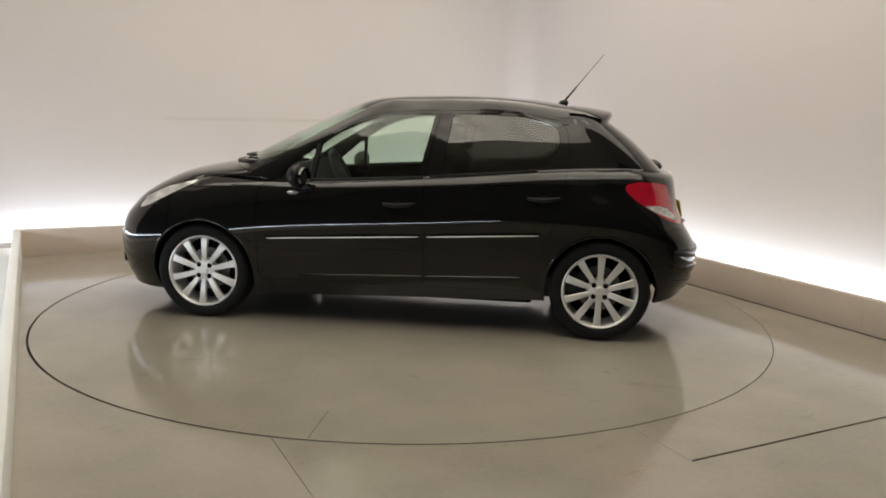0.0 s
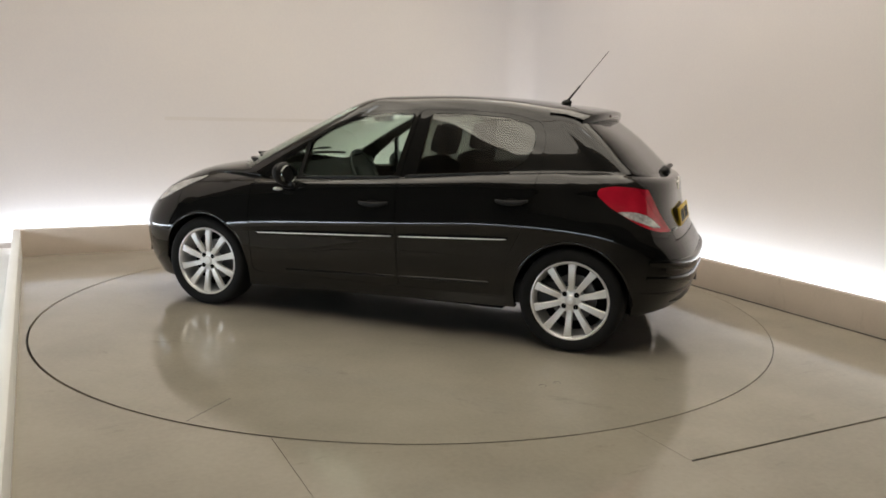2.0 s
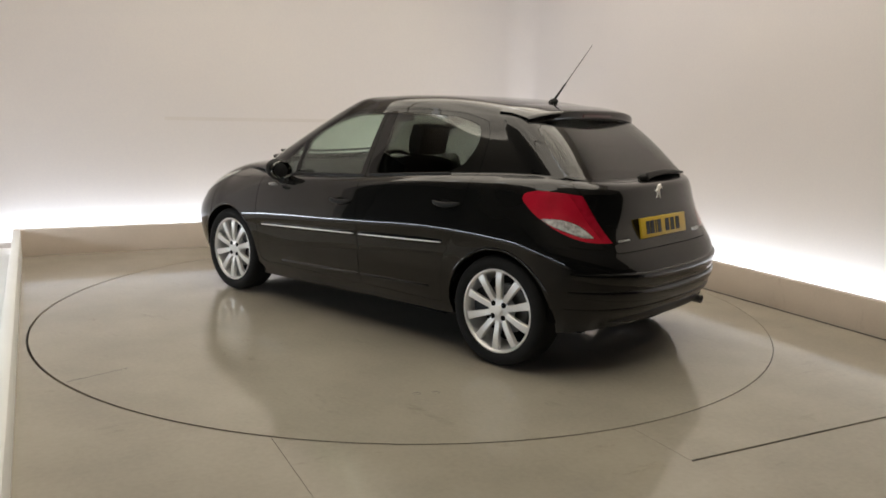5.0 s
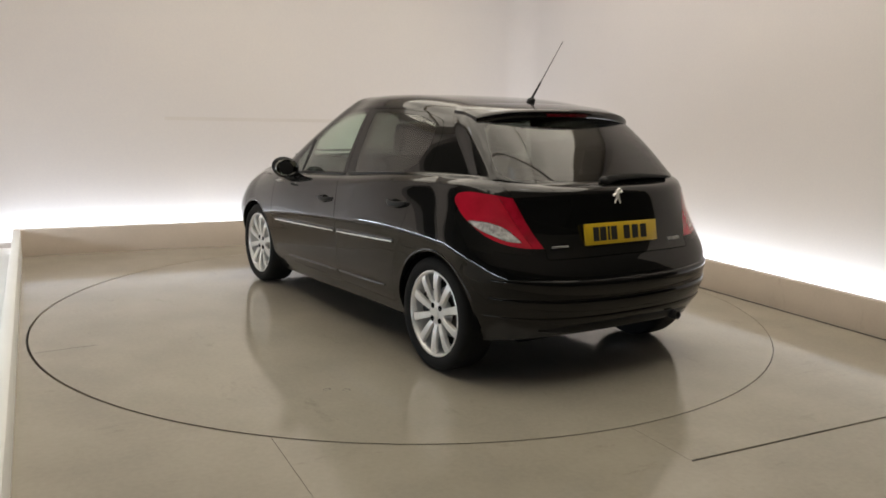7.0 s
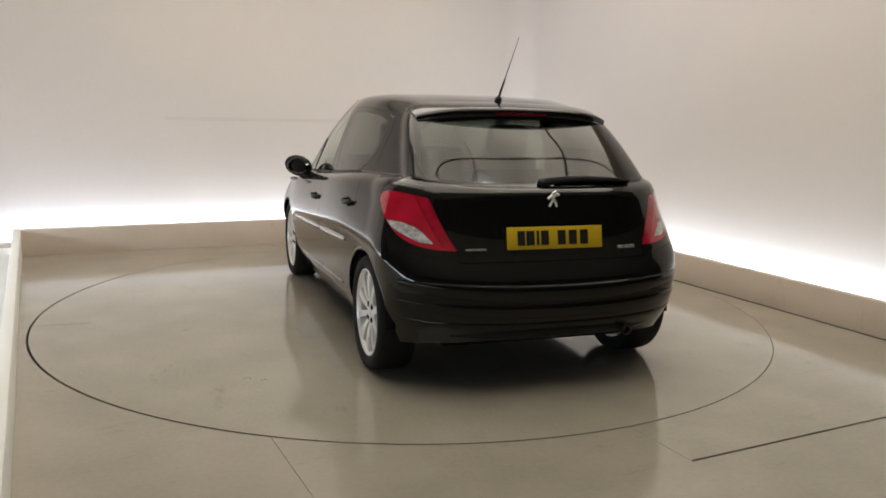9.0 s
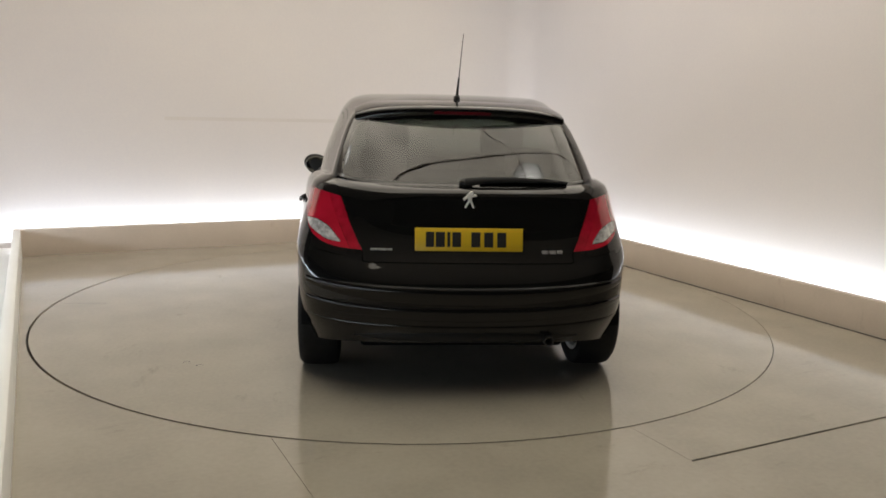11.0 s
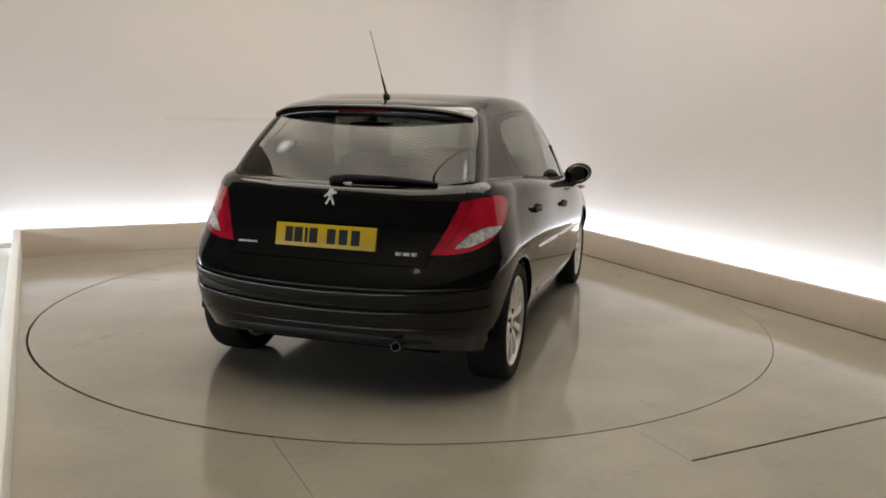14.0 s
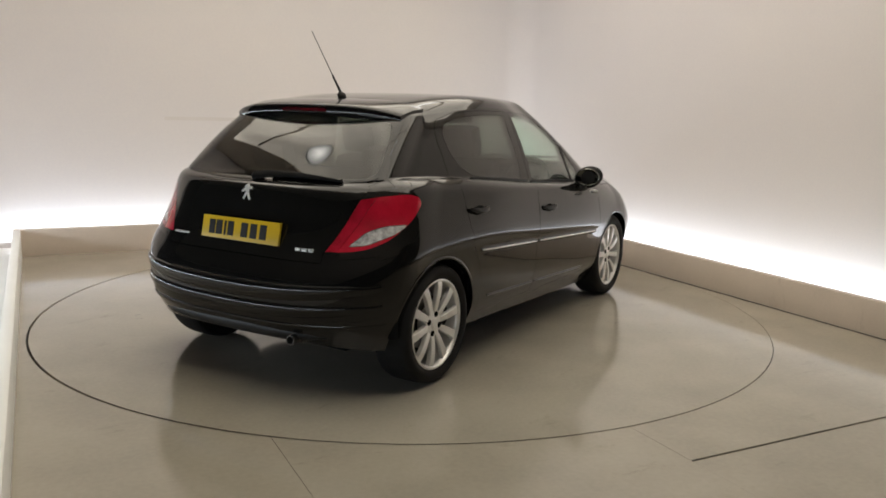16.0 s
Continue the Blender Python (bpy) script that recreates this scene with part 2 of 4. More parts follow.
build_floor()
build_kerb("kerb_back", -HALF - KERB_T, HALF + KERB_T, BACK, BACK + KERB_T)
build_kerb("kerb_right", HALF, HALF + KERB_T, -2.9, BACK - 0.002, joint=(HALF - .005, HALF + .002, -2.88, BACK - .01))
# left kerb in white, not beige: its glare from the light is put into the colour
build_kerb("kerb_left", -HALF - KERB_T, -HALF, -6.0, BACK - 0.002, mat=M_TROUGH_LIT_KERB)
build_walls()
build_hall()

# ---- car materials ----
M_PAINT = material("black_car_paint", (0.0070, 0.0070, 0.0066), 0.3, vary=0.12, scale=3, fine=900, coat=1.0, spec=0.02, coat_ior=1.5)
M_BUMPER = material("black_bumper_paint", (0.0062, 0.0062, 0.0060), 0.3, vary=0.15, scale=4, fine=600, coat=0.8, spec=0.02)
M_TRIM = material("black_plastic", (0.008, 0.008, 0.008), 0.42, vary=0.2, scale=14, fine=300, bump=0.1, spec=0.3)
M_RUBBER = material("tyre_rubber", (0.008, 0.0078, 0.0075), 0.75, vary=0.25, scale=20, fine=260, bump=0.2, spec=0.25)
M_ALLOY = material("silver_alloy", (0.80, 0.79, 0.77), 0.34, metal=0.45, vary=0.08, scale=8, fine=200)
M_DARK = material("wheel_well", (0.006, 0.006, 0.006), 0.9, vary=0.2, spec=0.1)
M_STEEL = material("brake_steel", (0.16, 0.155, 0.15), 0.4, metal=0.9, vary=0.15, scale=12)
M_SATIN = material("satin_metal", (0.88, 0.87, 0.84), 0.28, metal=0.15, vary=0.03)
M_BADGE = material("worn_badge_metal", (0.40, 0.40, 0.39), 0.35, metal=0.6, vary=0.5, scale=60, fine=300)
M_RED = material("red_lens", (0.42, 0.010, 0.028), 0.10, vary=0.25, scale=9, fine=160, coat=1.0)
M_REDDARK = material("dark_red_lens", (0.34, 0.008, 0.024), 0.12, vary=0.35, scale=18, coat=0.6)
M_BRAKE = material("brake_light_lens", (0.07, 0.004, 0.008), 0.15, vary=0.1, scale=18, coat=0.6)
M_CLEAR = material("clear_lens", (0.60, 0.58, 0.58), 0.16, vary=0.75, scale=38, fine=160, coat=0.8, metal=0.3)
M_HEAD = material("headlamp_glass", (0.60, 0.60, 0.60), 0.12, vary=0.5, scale=16, fine=90, coat=1.0, metal=0.4)
M_PLATE = material("yellow_plate", (0.62, 0.42, 0.02), 0.35, vary=0.05, scale=12, fine=200)
M_INK = material("black_ink", (0.01, 0.01, 0.01), 0.5, vary=0.1)
M_CLOTH = material("seat_cloth", (0.035, 0.033, 0.031), 0.9, vary=0.2, scale=30, fine=400, bump=0.3)
M_DASH = material("dash_plastic", (0.03, 0.03, 0.03), 0.6, vary=0.15, scale=20, fine=300, bump=0.2)
M_MIRROR = material("mirror_glass", (0.13, 0.135, 0.13), 0.08, metal=1.0, vary=0.02)


def glass(name, tint, rough=0.0, ior=1.5):
    mat = bpy.data.materials.new(name)
    mat.use_nodes = True
    nt = mat.node_tree
    b = nt.nodes["Principled BSDF"]
    b.inputs["Base Color"].default_value = (*tint, 1)
    b.inputs["Transmission Weight"].default_value = 1.0
    b.inputs["IOR"].default_value = ior
    b.inputs["Roughness"].default_value = rough
    return mat


M_GLASS = glass("green_window_glass", (0.78, 0.90, 0.82))
M_PRIVACY = glass("tinted_window_glass", (0.21, 0.22, 0.20), ior=1.7)
M_TAILGLASS = glass("dark_tail_glass", (0.10, 0.10, 0.09), ior=1.52)

# ---- turntable ----
turntable = new("turntable")
tagged(turntable, "round glossy beige turntable flush with the floor", "turntable")
part("disc", lathe([(0.001, 0), (R_DISC, 0), (R_DISC, 0.04)], 160, turn=pose(0, 0, 0, -90)), M_DISC, turntable)


# two small lifting holes near the rim and a short seam
for x, y in ((-1.312, 1.252), (-1.368, 1.172)):
    part("lifting_hole", lathe([(.001, .0006), (.016, .0006), (.019, 0)], 16, turn=pose(x, y, 0.0005, -90)), M_GAP, turntable)
part("disc_seam", box(-.0013, .0013, 2.08, 2.40, -.001, .0006), M_GAP, turntable)


# ---- car body: character lines from sill to roof, skinned ----
def spline(knots, x):
    """A smooth curve through (x, value) knots, flat beyond its ends."""
    ks = sorted(knots)
    xs, ys = np.array([k[0] for k in ks]), np.array([k[1] for k in ks])
    if len(ks) == 1:
        return np.full_like(np.asarray(x, float), ys[0])
    m = np.gradient(ys, xs) if len(ks) > 2 else np.full(2, (ys[1] - ys[0]) / (xs[1] - xs[0]))
    x = np.clip(x, xs[0], xs[-1])
    i = np.clip(np.searchsorted(xs, x) - 1, 0, len(xs) - 2)
    h = xs[i + 1] - xs[i]
    t = (x - xs[i]) / h
    return ((2 * t**3 - 3 * t**2 + 1) * ys[i] + (t**3 - 2 * t**2 + t) * h * m[i]
            + (-2 * t**3 + 3 * t**2) * ys[i + 1] + (t**3 - t**2) * h * m[i + 1])


NF, NS, NR = 24, 72, 30


def quarter(xc, xe, w, n, count):
    """A rounded corner in plan, from the middle line at xe to the flank at xc, at even steps."""
    a = np.linspace(0, math.pi / 2, 600)
    x = xc + (xe - xc) * np.cos(a) ** (2 / n)
    y = w * np.sin(a) ** (2 / n)
    s = np.concatenate([[0], np.cumsum(np.hypot(np.diff(x), np.diff(y)))])
    k = np.linspace(0, s[-1], count + 1)
    return np.interp(k, s, x), np.interp(k, s, y)


def line(xf, xr, sf, sr, nf, nr, w, z):
    """One character line: from the nose round the flank to the tail, as points of one half."""
    wf, wr = spline(w, np.array([sf]))[0], spline(w, np.array([sr]))[0]
    fx, fy = quarter(sf, xf, wf, nf, NF)
    sx = np.linspace(sf, sr, NS + 1)
    sy = spline(w, sx)
    rx, ry = quarter(sr, xr, wr, nr, NR)
    x = np.concatenate([fx[:-1], sx[:-1], rx[::-1]])
    y = np.concatenate([fy[:-1], sy[:-1], ry[::-1]])
    return np.stack([x, y, spline(z, x)], 1)


ROWS = [
    line(1.985, -1.85, 1.25, -1.28, 3.0, 2.9, [(1.25, .76), (.6, .79), (-.7, .79), (-1.28, .80)],
         [(1.985, .165), (1.4, .155), (.7, .18), (-.7, .22), (-1.3, .235), (-1.6, .235), (-1.85, .275)]),
    line(2.030, -1.900, 1.30, -1.32, 3.0, 3.2, [(1.3, .818), (.7, .845), (0, .850), (-.7, .850), (-1.32, .836)],
         [(2.03, .30), (1.3, .30), (.55, .32), (-.7, .37), (-1.3, .385), (-1.9, .40)]),
    line(2.030, -1.902, 1.35, -1.33, 3.0, 3.3, [(1.35, .857), (.85, .867), (0, .872), (-.85, .869), (-1.35, .846)],
         [(2.03, .47), (1.3, .52), (.82, .555), (-.16, .625), (-.88, .672), (-1.35, .655), (-1.91, .545)]),
    line(2.004, -1.878, 1.35, -1.33, 3.0, 3.3, [(1.35, .857), (.85, .875), (0, .881), (-.85, .877), (-1.35, .850)],
         [(2.004, .585), (1.3, .575), (.82, .604), (-.16, .672), (-.88, .718), (-1.35, .705), (-1.89, .600)]),
    line(1.985, -1.832, 1.35, -1.30, 2.8, 3.3, [(1.35, .846), (.85, .871), (0, .877), (-.85, .871), (-1.33, .840)],
         [(1.985, .645), (1.3, .655), (.82, .680), (-.16, .742), (-.88, .782), (-1.35, .770), (-1.85, .672)]),
    line(1.965, -1.772, 1.38, -1.25, 2.7, 3.3, [(1.38, .802), (.85, .852), (0, .862), (-.85, .853), (-1.3, .800)],
         [(1.965, .66), (1.7, .72), (1.3, .77), (.82, .79), (-.16, .842), (-.88, .885), (-1.35, .895), (-1.8, .80)]),
    line(1.905, -1.748, 1.38, -1.18, 2.5, 3.0, [(1.38, .735), (.9, .815), (.5, .841), (0, .849), (-.86, .832), (-1.25, .768)],
         [(1.905, .740), (1.6, .815), (1.3, .850), (.9, .864), (.5, .880), (-.18, .920), (-.86, .977), (-1.3, 1.004), (-1.55, 1.004), (-1.75, .972)]),
    line(1.62, -1.730, 1.25, -1.20, 2.4, 2.9, [(1.25, .66), (.9, .775), (.5, .808), (0, .822), (-.86, .798), (-1.25, .732)],
         [(1.62, .912), (1.3, .912), (.9, .897), (.5, .907), (-.18, .950), (-.86, 1.010), (-1.3, 1.033), (-1.55, 1.028), (-1.73, 1.000)]),
    line(1.23, -1.662, .86, -1.35, 2.2, 3.6, [(.86, .735), (.55, .772), (-.15, .793), (-.86, .762), (-1.35, .676)],
         [(1.24, 1.002), (1.05, .965), (.86, .912), (.5, .915), (-.15, .967), (-.86, 1.030), (-1.3, 1.050), (-1.55, 1.044), (-1.69, 1.016)]),
    line(.805, -1.462, .50, -1.20, 2.2, 3.8, [(.5, .682), (.2, .722), (-.15, .734), (-.85, .703), (-1.2, .634)],
         [(.80, 1.210), (.7, 1.188), (.5, 1.15), (-.15, 1.175), (-.86, 1.20), (-1.2, 1.21), (-1.452, 1.213)]),
    line(.41, -1.282, .12, -1.05, 2.2, 4.0, [(.12, .600), (-.2, .640), (-.6, .632), (-1.05, .578)],
         [(.41, 1.396), (.3, 1.390), (.12, 1.372), (-.2, 1.392), (-.6, 1.390), (-.92, 1.362), (-1.1, 1.348), (-1.275, 1.345)]),
    line(.27, -1.245, .02, -.98, 2.4, 3.6, [(.02, .545), (-.2, .57), (-.6, .558), (-.98, .508)],
         [(.28, 1.438), (.0, 1.440), (-.3, 1.449), (-.6, 1.446), (-.9, 1.420), (-1.1, 1.395), (-1.245, 1.382)]),
    line(.14, -1.15, -.05, -.75, 2.2, 2.4, [(-.05, .29), (-.4, .30), (-.75, .29)],
         [(.14, 1.456), (-.25, 1.471), (-.5, 1.470), (-.78, 1.457), (-1.0, 1.434), (-1.16, 1.408)]),
]
CENTRE = ROWS[-1].copy()
CENTRE[:, 1] = 0
CENTRE[:, 2] = spline([(.14, 1.459), (-.25, 1.475), (-.5, 1.474), (-.78, 1.461), (-1.0, 1.438), (-1.16, 1.412)], CENTRE[:, 0])
ROWS.append(CENTRE)
ROWS.insert(9, ROWS[8] * .92 + ROWS[9] * .08)      # a crisp fold at the foot of the glass
SUB = 4
R_BELT, R_BASE, R_RAIL = 6 * SUB, 8 * SUB, 11 * SUB     # rows of the belt, the glass's foot and the roof rail


def skin():
    """The half body: a list of rows of points, smooth across the character lines."""
    a = np.array(ROWS)
    out = []
    for i in range(len(a) - 1):
        p0, p1, p2, p3 = a[max(i - 1, 0)], a[i], a[i + 1], a[min(i + 2, len(a) - 1)]
        d = [np.maximum(np.linalg.norm(q - p, axis=1, keepdims=True) ** 0.5, 1e-3) for p, q in ((p0, p1), (p1, p2), (p2, p3))]
        m1 = (p1 - p0) / d[0] - (p2 - p0) / (d[0] + d[1]) + (p2 - p1) / d[1] if i else (p2 - p1) / d[1]
        m2 = (p2 - p1) / d[1] - (p3 - p1) / (d[1] + d[2]) + (p3 - p2) / d[2] if i < len(a) - 2 else (p2 - p1) / d[1]
        for k in range(SUB):
            t = k / SUB
            out.append((2 * t**3 - 3 * t**2 + 1) * p1 + (t**3 - 2 * t**2 + t) * d[1] * m1
                       + (-2 * t**3 + 3 * t**2) * p2 + (t**3 - t**2) * d[1] * m2)
    out.append(a[-1])
    return np.array(out)


def inside(poly, x, y):
    hit = False
    for (ax, ay), (bx, by) in zip(poly, poly[1:] + poly[:1]):
        if (ay > y) != (by > y) and x < (bx - ax) * (y - ay) / (by - ay) + ax:
            hit = not hit
    return hit


def rounded(poly, r, steps=4):
    """A polygon with its corners rounded."""
    out, n = [], len(poly)
    for i in range(n):
        p, a, b = Vector(poly[i]), Vector(poly[i - 1]), Vector(poly[(i + 1) % n])
        la, lb = (a - p).length, (b - p).length
        k = min(r, la * 0.45, lb * 0.45)
        s, e = p + (a - p) / la * k, p + (b - p) / lb * k
        for j in range(steps + 1):
            t = j / steps
            out.append(tuple((1 - t) ** 2 * s + 2 * t * (1 - t) * p + t * t * e))
    return out


def score(bm, poly, ax, keep, closed=True):
    """Cut the surface along an outline drawn in the view along axis 1 (flank) or 0 (tail)."""
    u = 0 if ax == 1 else 1
    pts = poly + poly[:1] if closed else poly
    for (a0, a1), (b0, b1) in zip(pts, pts[1:]):
        if math.hypot(b0 - a0, b1 - a1) < 1e-5:
            continue
        pad = 0.002
        lo0, hi0, lo1, hi1 = min(a0, b0) - pad, max(a0, b0) + pad, min(a1, b1) - pad, max(a1, b1) + pad
        faces = []
        for f in bm.faces:
            c = f.calc_center_median()
            if not keep(c) or abs(c[u] - (a0 + b0) / 2) > 0.4 or abs(c.z - (a1 + b1) / 2) > 0.4:
                continue
            us, zs = [v.co[u] for v in f.verts], [v.co.z for v in f.verts]
            if min(us) < hi0 and max(us) > lo0 and min(zs) < hi1 and max(zs) > lo1:
                faces.append(f)
        if not faces:
            continue
        no = Vector((0, 0, 0))
        no[u], no.z = -(b1 - a1), b0 - a0
        co = Vector((0, 0, 0))
        co[u], co.z = a0, a1
        geom = list({e for f in faces for e in f.edges}) + list({v for f in faces for v in f.verts}) + faces
        bmesh.ops.bisect_plane(bm, geom=geom, dist=1e-5, plane_co=co, plane_no=no.normalized())


# outlines in the flank's view (x, z)
WIN_QUARTER = rounded([(.765, .918), (.578, .920), (.548, 1.128), (.60, 1.096), (.74, .985)], .02)
WIN_FRONT = rounded([(.545, .922), (-.125, .972), (-.212, 1.352), (-.05, 1.352), (.10, 1.338), (.24, 1.302), (.40, 1.228), (.515, 1.150)], .025)
WIN_REAR = rounded([(-.275, .984), (-.60, 1.002), (-.84, 1.036), (-.93, 1.080), (-.982, 1.17), (-.985, 1.245), (-.945, 1.302),
                    (-.80, 1.342), (-.55, 1.356), (-.325, 1.355)], .03)
DOOR_FRONT = rounded([(.885, .285), (.90, .60), (.895, .86), (.83, .905), (.52, 1.165), (.40, 1.250), (.24, 1.325), (.08, 1.362),
                      (-.245, 1.377), (-.165, .960), (-.175, .60), (-.185, .285)], .03)
DOOR_REAR = rounded([(-.190, .285), (-.180, .60), (-.170, .960), (-.250, 1.377), (-.56, 1.382), (-.83, 1.365), (-1.0, 1.325), (-1.045, 1.24),
                     (-1.045, 1.10), (-1.03, .95), (-1.01, .78), (-.95, .655), (-.90, .56), (-.875, .42), (-.87, .285)], .03)
LAMP_SIDE = rounded([(-1.385, .935), (-1.395, .965), (-1.46, .982), (-1.58, .974), (-1.68, .952), (-1.76, .918), (-1.95, .86), (-1.95, .712), (-1.76, .716), (-1.70, .735), (-1.62, .772),
                     (-1.534, .822), (-1.46, .865), (-1.40, .915)], .03)
HEAD_SIDE = rounded([(1.74, .690), (1.71, .765), (1.56, .838), (1.34, .893), (1.36, .870), (1.54, .778), (1.66, .715)], .02)
ARCH_F = [(1.27 + .342 * math.cos(a), .300 + .342 * math.sin(a)) for a in np.linspace(-.6, math.pi + .6, 40)]
ARCH_R = [(-1.27 + .342 * math.cos(a), .305 + .342 * math.sin(a)) for a in np.linspace(-.6, math.pi + .6, 40)]
# outlines in the tail's view (y, z)
LAMP_IN = [(.640, 1.00), (.620, .958), (.600, .905), (.575, .84), (.545, .775), (.508, .706)]
WIN_TAIL = [(-.05, 1.012), (.30, 1.017), (.52, 1.028), (.605, 1.036), (.640, 1.056), (.640, 1.10), (.620, 1.18), (.594, 1.25), (.572, 1.300), (.53, 1.326), (.42, 1.345), (.2, 1.356), (-.05, 1.359)]
GLASS_TAIL = [(-.05, 1.026), (.30, 1.031), (.52, 1.041), (.595, 1.050), (.620, 1.070), (.618, 1.11), (.598, 1.18), (.574, 1.24), (.552, 1.290), (.51, 1.314), (.42, 1.332), (.2, 1.345), (-.05, 1.349)]
CLEAR_TAIL = rounded([(.800, .842), (.735, .840), (.672, .812), (.612, .744), (.690, .752), (.775, .798)], .018)


LAMP_MID = [(y + .055, z) for y, z in LAMP_IN]


def lamp_inner(z):
    zs = [p[1] for p in LAMP_IN][::-1]
    return float(np.interp(z, zs, [p[0] for p in LAMP_IN][::-1]))


def build_half():
    """The half shell with all outlines cut in, and each face sorted to its panel."""
    g = skin()
    bm = bmesh.new()
    lay_r, lay_c = bm.faces.layers.int.new("row"), bm.faces.layers.int.new("col")
    vs = [[bm.verts.new(p) for p in row] for row in g]
    n, m = len(vs), len(vs[0])
    for i in range(n - 1):
        for j in range(m - 1):
            f = bm.faces.new((vs[i][j], vs[i][j + 1], vs[i + 1][j + 1], vs[i + 1][j]))
            f[lay_r], f[lay_c] = i, j
    side = lambda c: c.y > 0.45
    low = lambda c: c.y > 0.45 and c.z < 0.75
    tail = lambda c: c.x < -1.05
    for poly, ok in ((WIN_QUARTER, side), (WIN_FRONT, side), (WIN_REAR, side), (DOOR_FRONT, side), (DOOR_REAR, side), (HEAD_SIDE, lambda c: c.y > .3 and c.x > 1.2),
                     (LAMP_SIDE, lambda c: c.x < -1.3 and c.y > .4)):
        score(bm, poly, 1, ok)
    score(bm, ARCH_F, 1, low, closed=False)
    score(bm, ARCH_R, 1, low, closed=False)
    score(bm, LAMP_IN, 0, lambda c: c.x < -1.4, closed=False)
    score(bm, LAMP_MID, 0, lambda c: c.x < -1.4, closed=False)
    score(bm, WIN_TAIL, 0, tail, closed=False)
    score(bm, GLASS_TAIL, 0, tail, closed=False)
    score(bm, CLEAR_TAIL, 0, lambda c: c.x < -1.4)
    score(bm, [(-.05, .664), (.50, .664), (.56, .70)], 0, lambda c: c.x < -1.5, closed=False)
    score(bm, [(-1.50, .70), (-1.57, .66), (-1.62, .50)], 1, lambda c: c.x < -1.4 and c.y > .4, closed=False)
    score(bm, [(.70, .96), (.72, 1.06)], 0, lambda c: c.x < -1.4, closed=False)
    score(bm, [(1.50, .95), (1.50, .1)], 1, lambda c: c.y > .4 and c.x > 1.3, closed=False)
    sort = {}
    for f in bm.faces:
        c = f.calc_center_median()
        r, k = f[lay_r], f[lay_c]
        flank = c.y > 0.45
        if flank and c.z < 0.70 and min(math.hypot(c.x - 1.27, c.z - .300), math.hypot(c.x + 1.27, c.z - .305)) < .342:
            name = "none"
        elif flank and inside(WIN_QUARTER, c.x, c.z):
            name = "quarter_window"
        elif flank and inside(WIN_FRONT, c.x, c.z):
            name = "front_window"
        elif flank and inside(WIN_REAR, c.x, c.z):
            name = "rear_window"
        elif c.x < -1.3 and c.y > .4 and inside(LAMP_SIDE, c.x, c.z) and c.y > lamp_inner(c.z):
            if inside(CLEAR_TAIL, c.y, c.z):
                name = "clear_lens"
            else:
                name = "red_lens" if c.y > lamp_inner(c.z) + .055 else "inner_lens"
        elif c.x > 1.2 and c.y > .3 and inside(HEAD_SIDE, c.x, c.z):
            name = "headlamp"
        elif c.x < -1.05 and r >= R_BELT and inside(GLASS_TAIL, c.y, c.z):
            name = "tail_glass"
        elif c.x < -1.05 and r >= R_BELT and inside(WIN_TAIL, c.y, c.z):
            name = "tail_surround"
        elif R_BASE + 1 <= r < R_RAIL and k < NF - 4:
            name = "windscreen"
        elif r >= R_RAIL:
            name = "roof"
        elif flank and inside(DOOR_FRONT, c.x, c.z):
            name = "front_door"
        elif flank and inside(DOOR_REAR, c.x, c.z):
            name = "rear_door"
        elif r >= R_BELT and k < NF + 8 and r < R_BASE + 1 and c.x > .8:
            name = "bonnet"
        elif c.x < -1.5 and c.z > .664 and c.y < lamp_inner(c.z):
            name = "tailgate"
        elif c.x < -1.5 and c.z < .70 and (c.x < -1.57 or c.z < .66):
            name = "rear_bumper"
        elif c.x > 1.50 and r < R_BELT:
            name = "front_bumper"
        elif c.x > .8 and r < R_BELT + SUB:
            name = "front_wing"
        else:
            name = "shell"
        sort.setdefault(name, []).append(f)
    return bm, sort


def take(bm, faces, both):
    """A bmesh of some faces; with both, mirrored over the middle plane and joined there."""
    out, seen = bmesh.new(), {}
    for f in faces:
        ring = []
        for v in f.verts:
            if v not in seen:
                seen[v] = out.verts.new(v.co)
            ring.append(seen[v])
        if len(set(ring)) > 2:
            out.faces.new(ring)
    if both:
        dup = {v: out.verts.new((v.co.x, -v.co.y, v.co.z)) for v in list(out.verts)}
        for f in list(out.faces):
            out.faces.new([dup[v] for v in reversed(f.verts)])
    bmesh.ops.remove_doubles(out, verts=out.verts[:], dist=2e-4)
    return out


def mirrored(bm):
    c = bm.copy()
    for v in c.verts:
        v.co.y = -v.co.y
    bmesh.ops.reverse_faces(c, faces=c.faces[:])
    return c


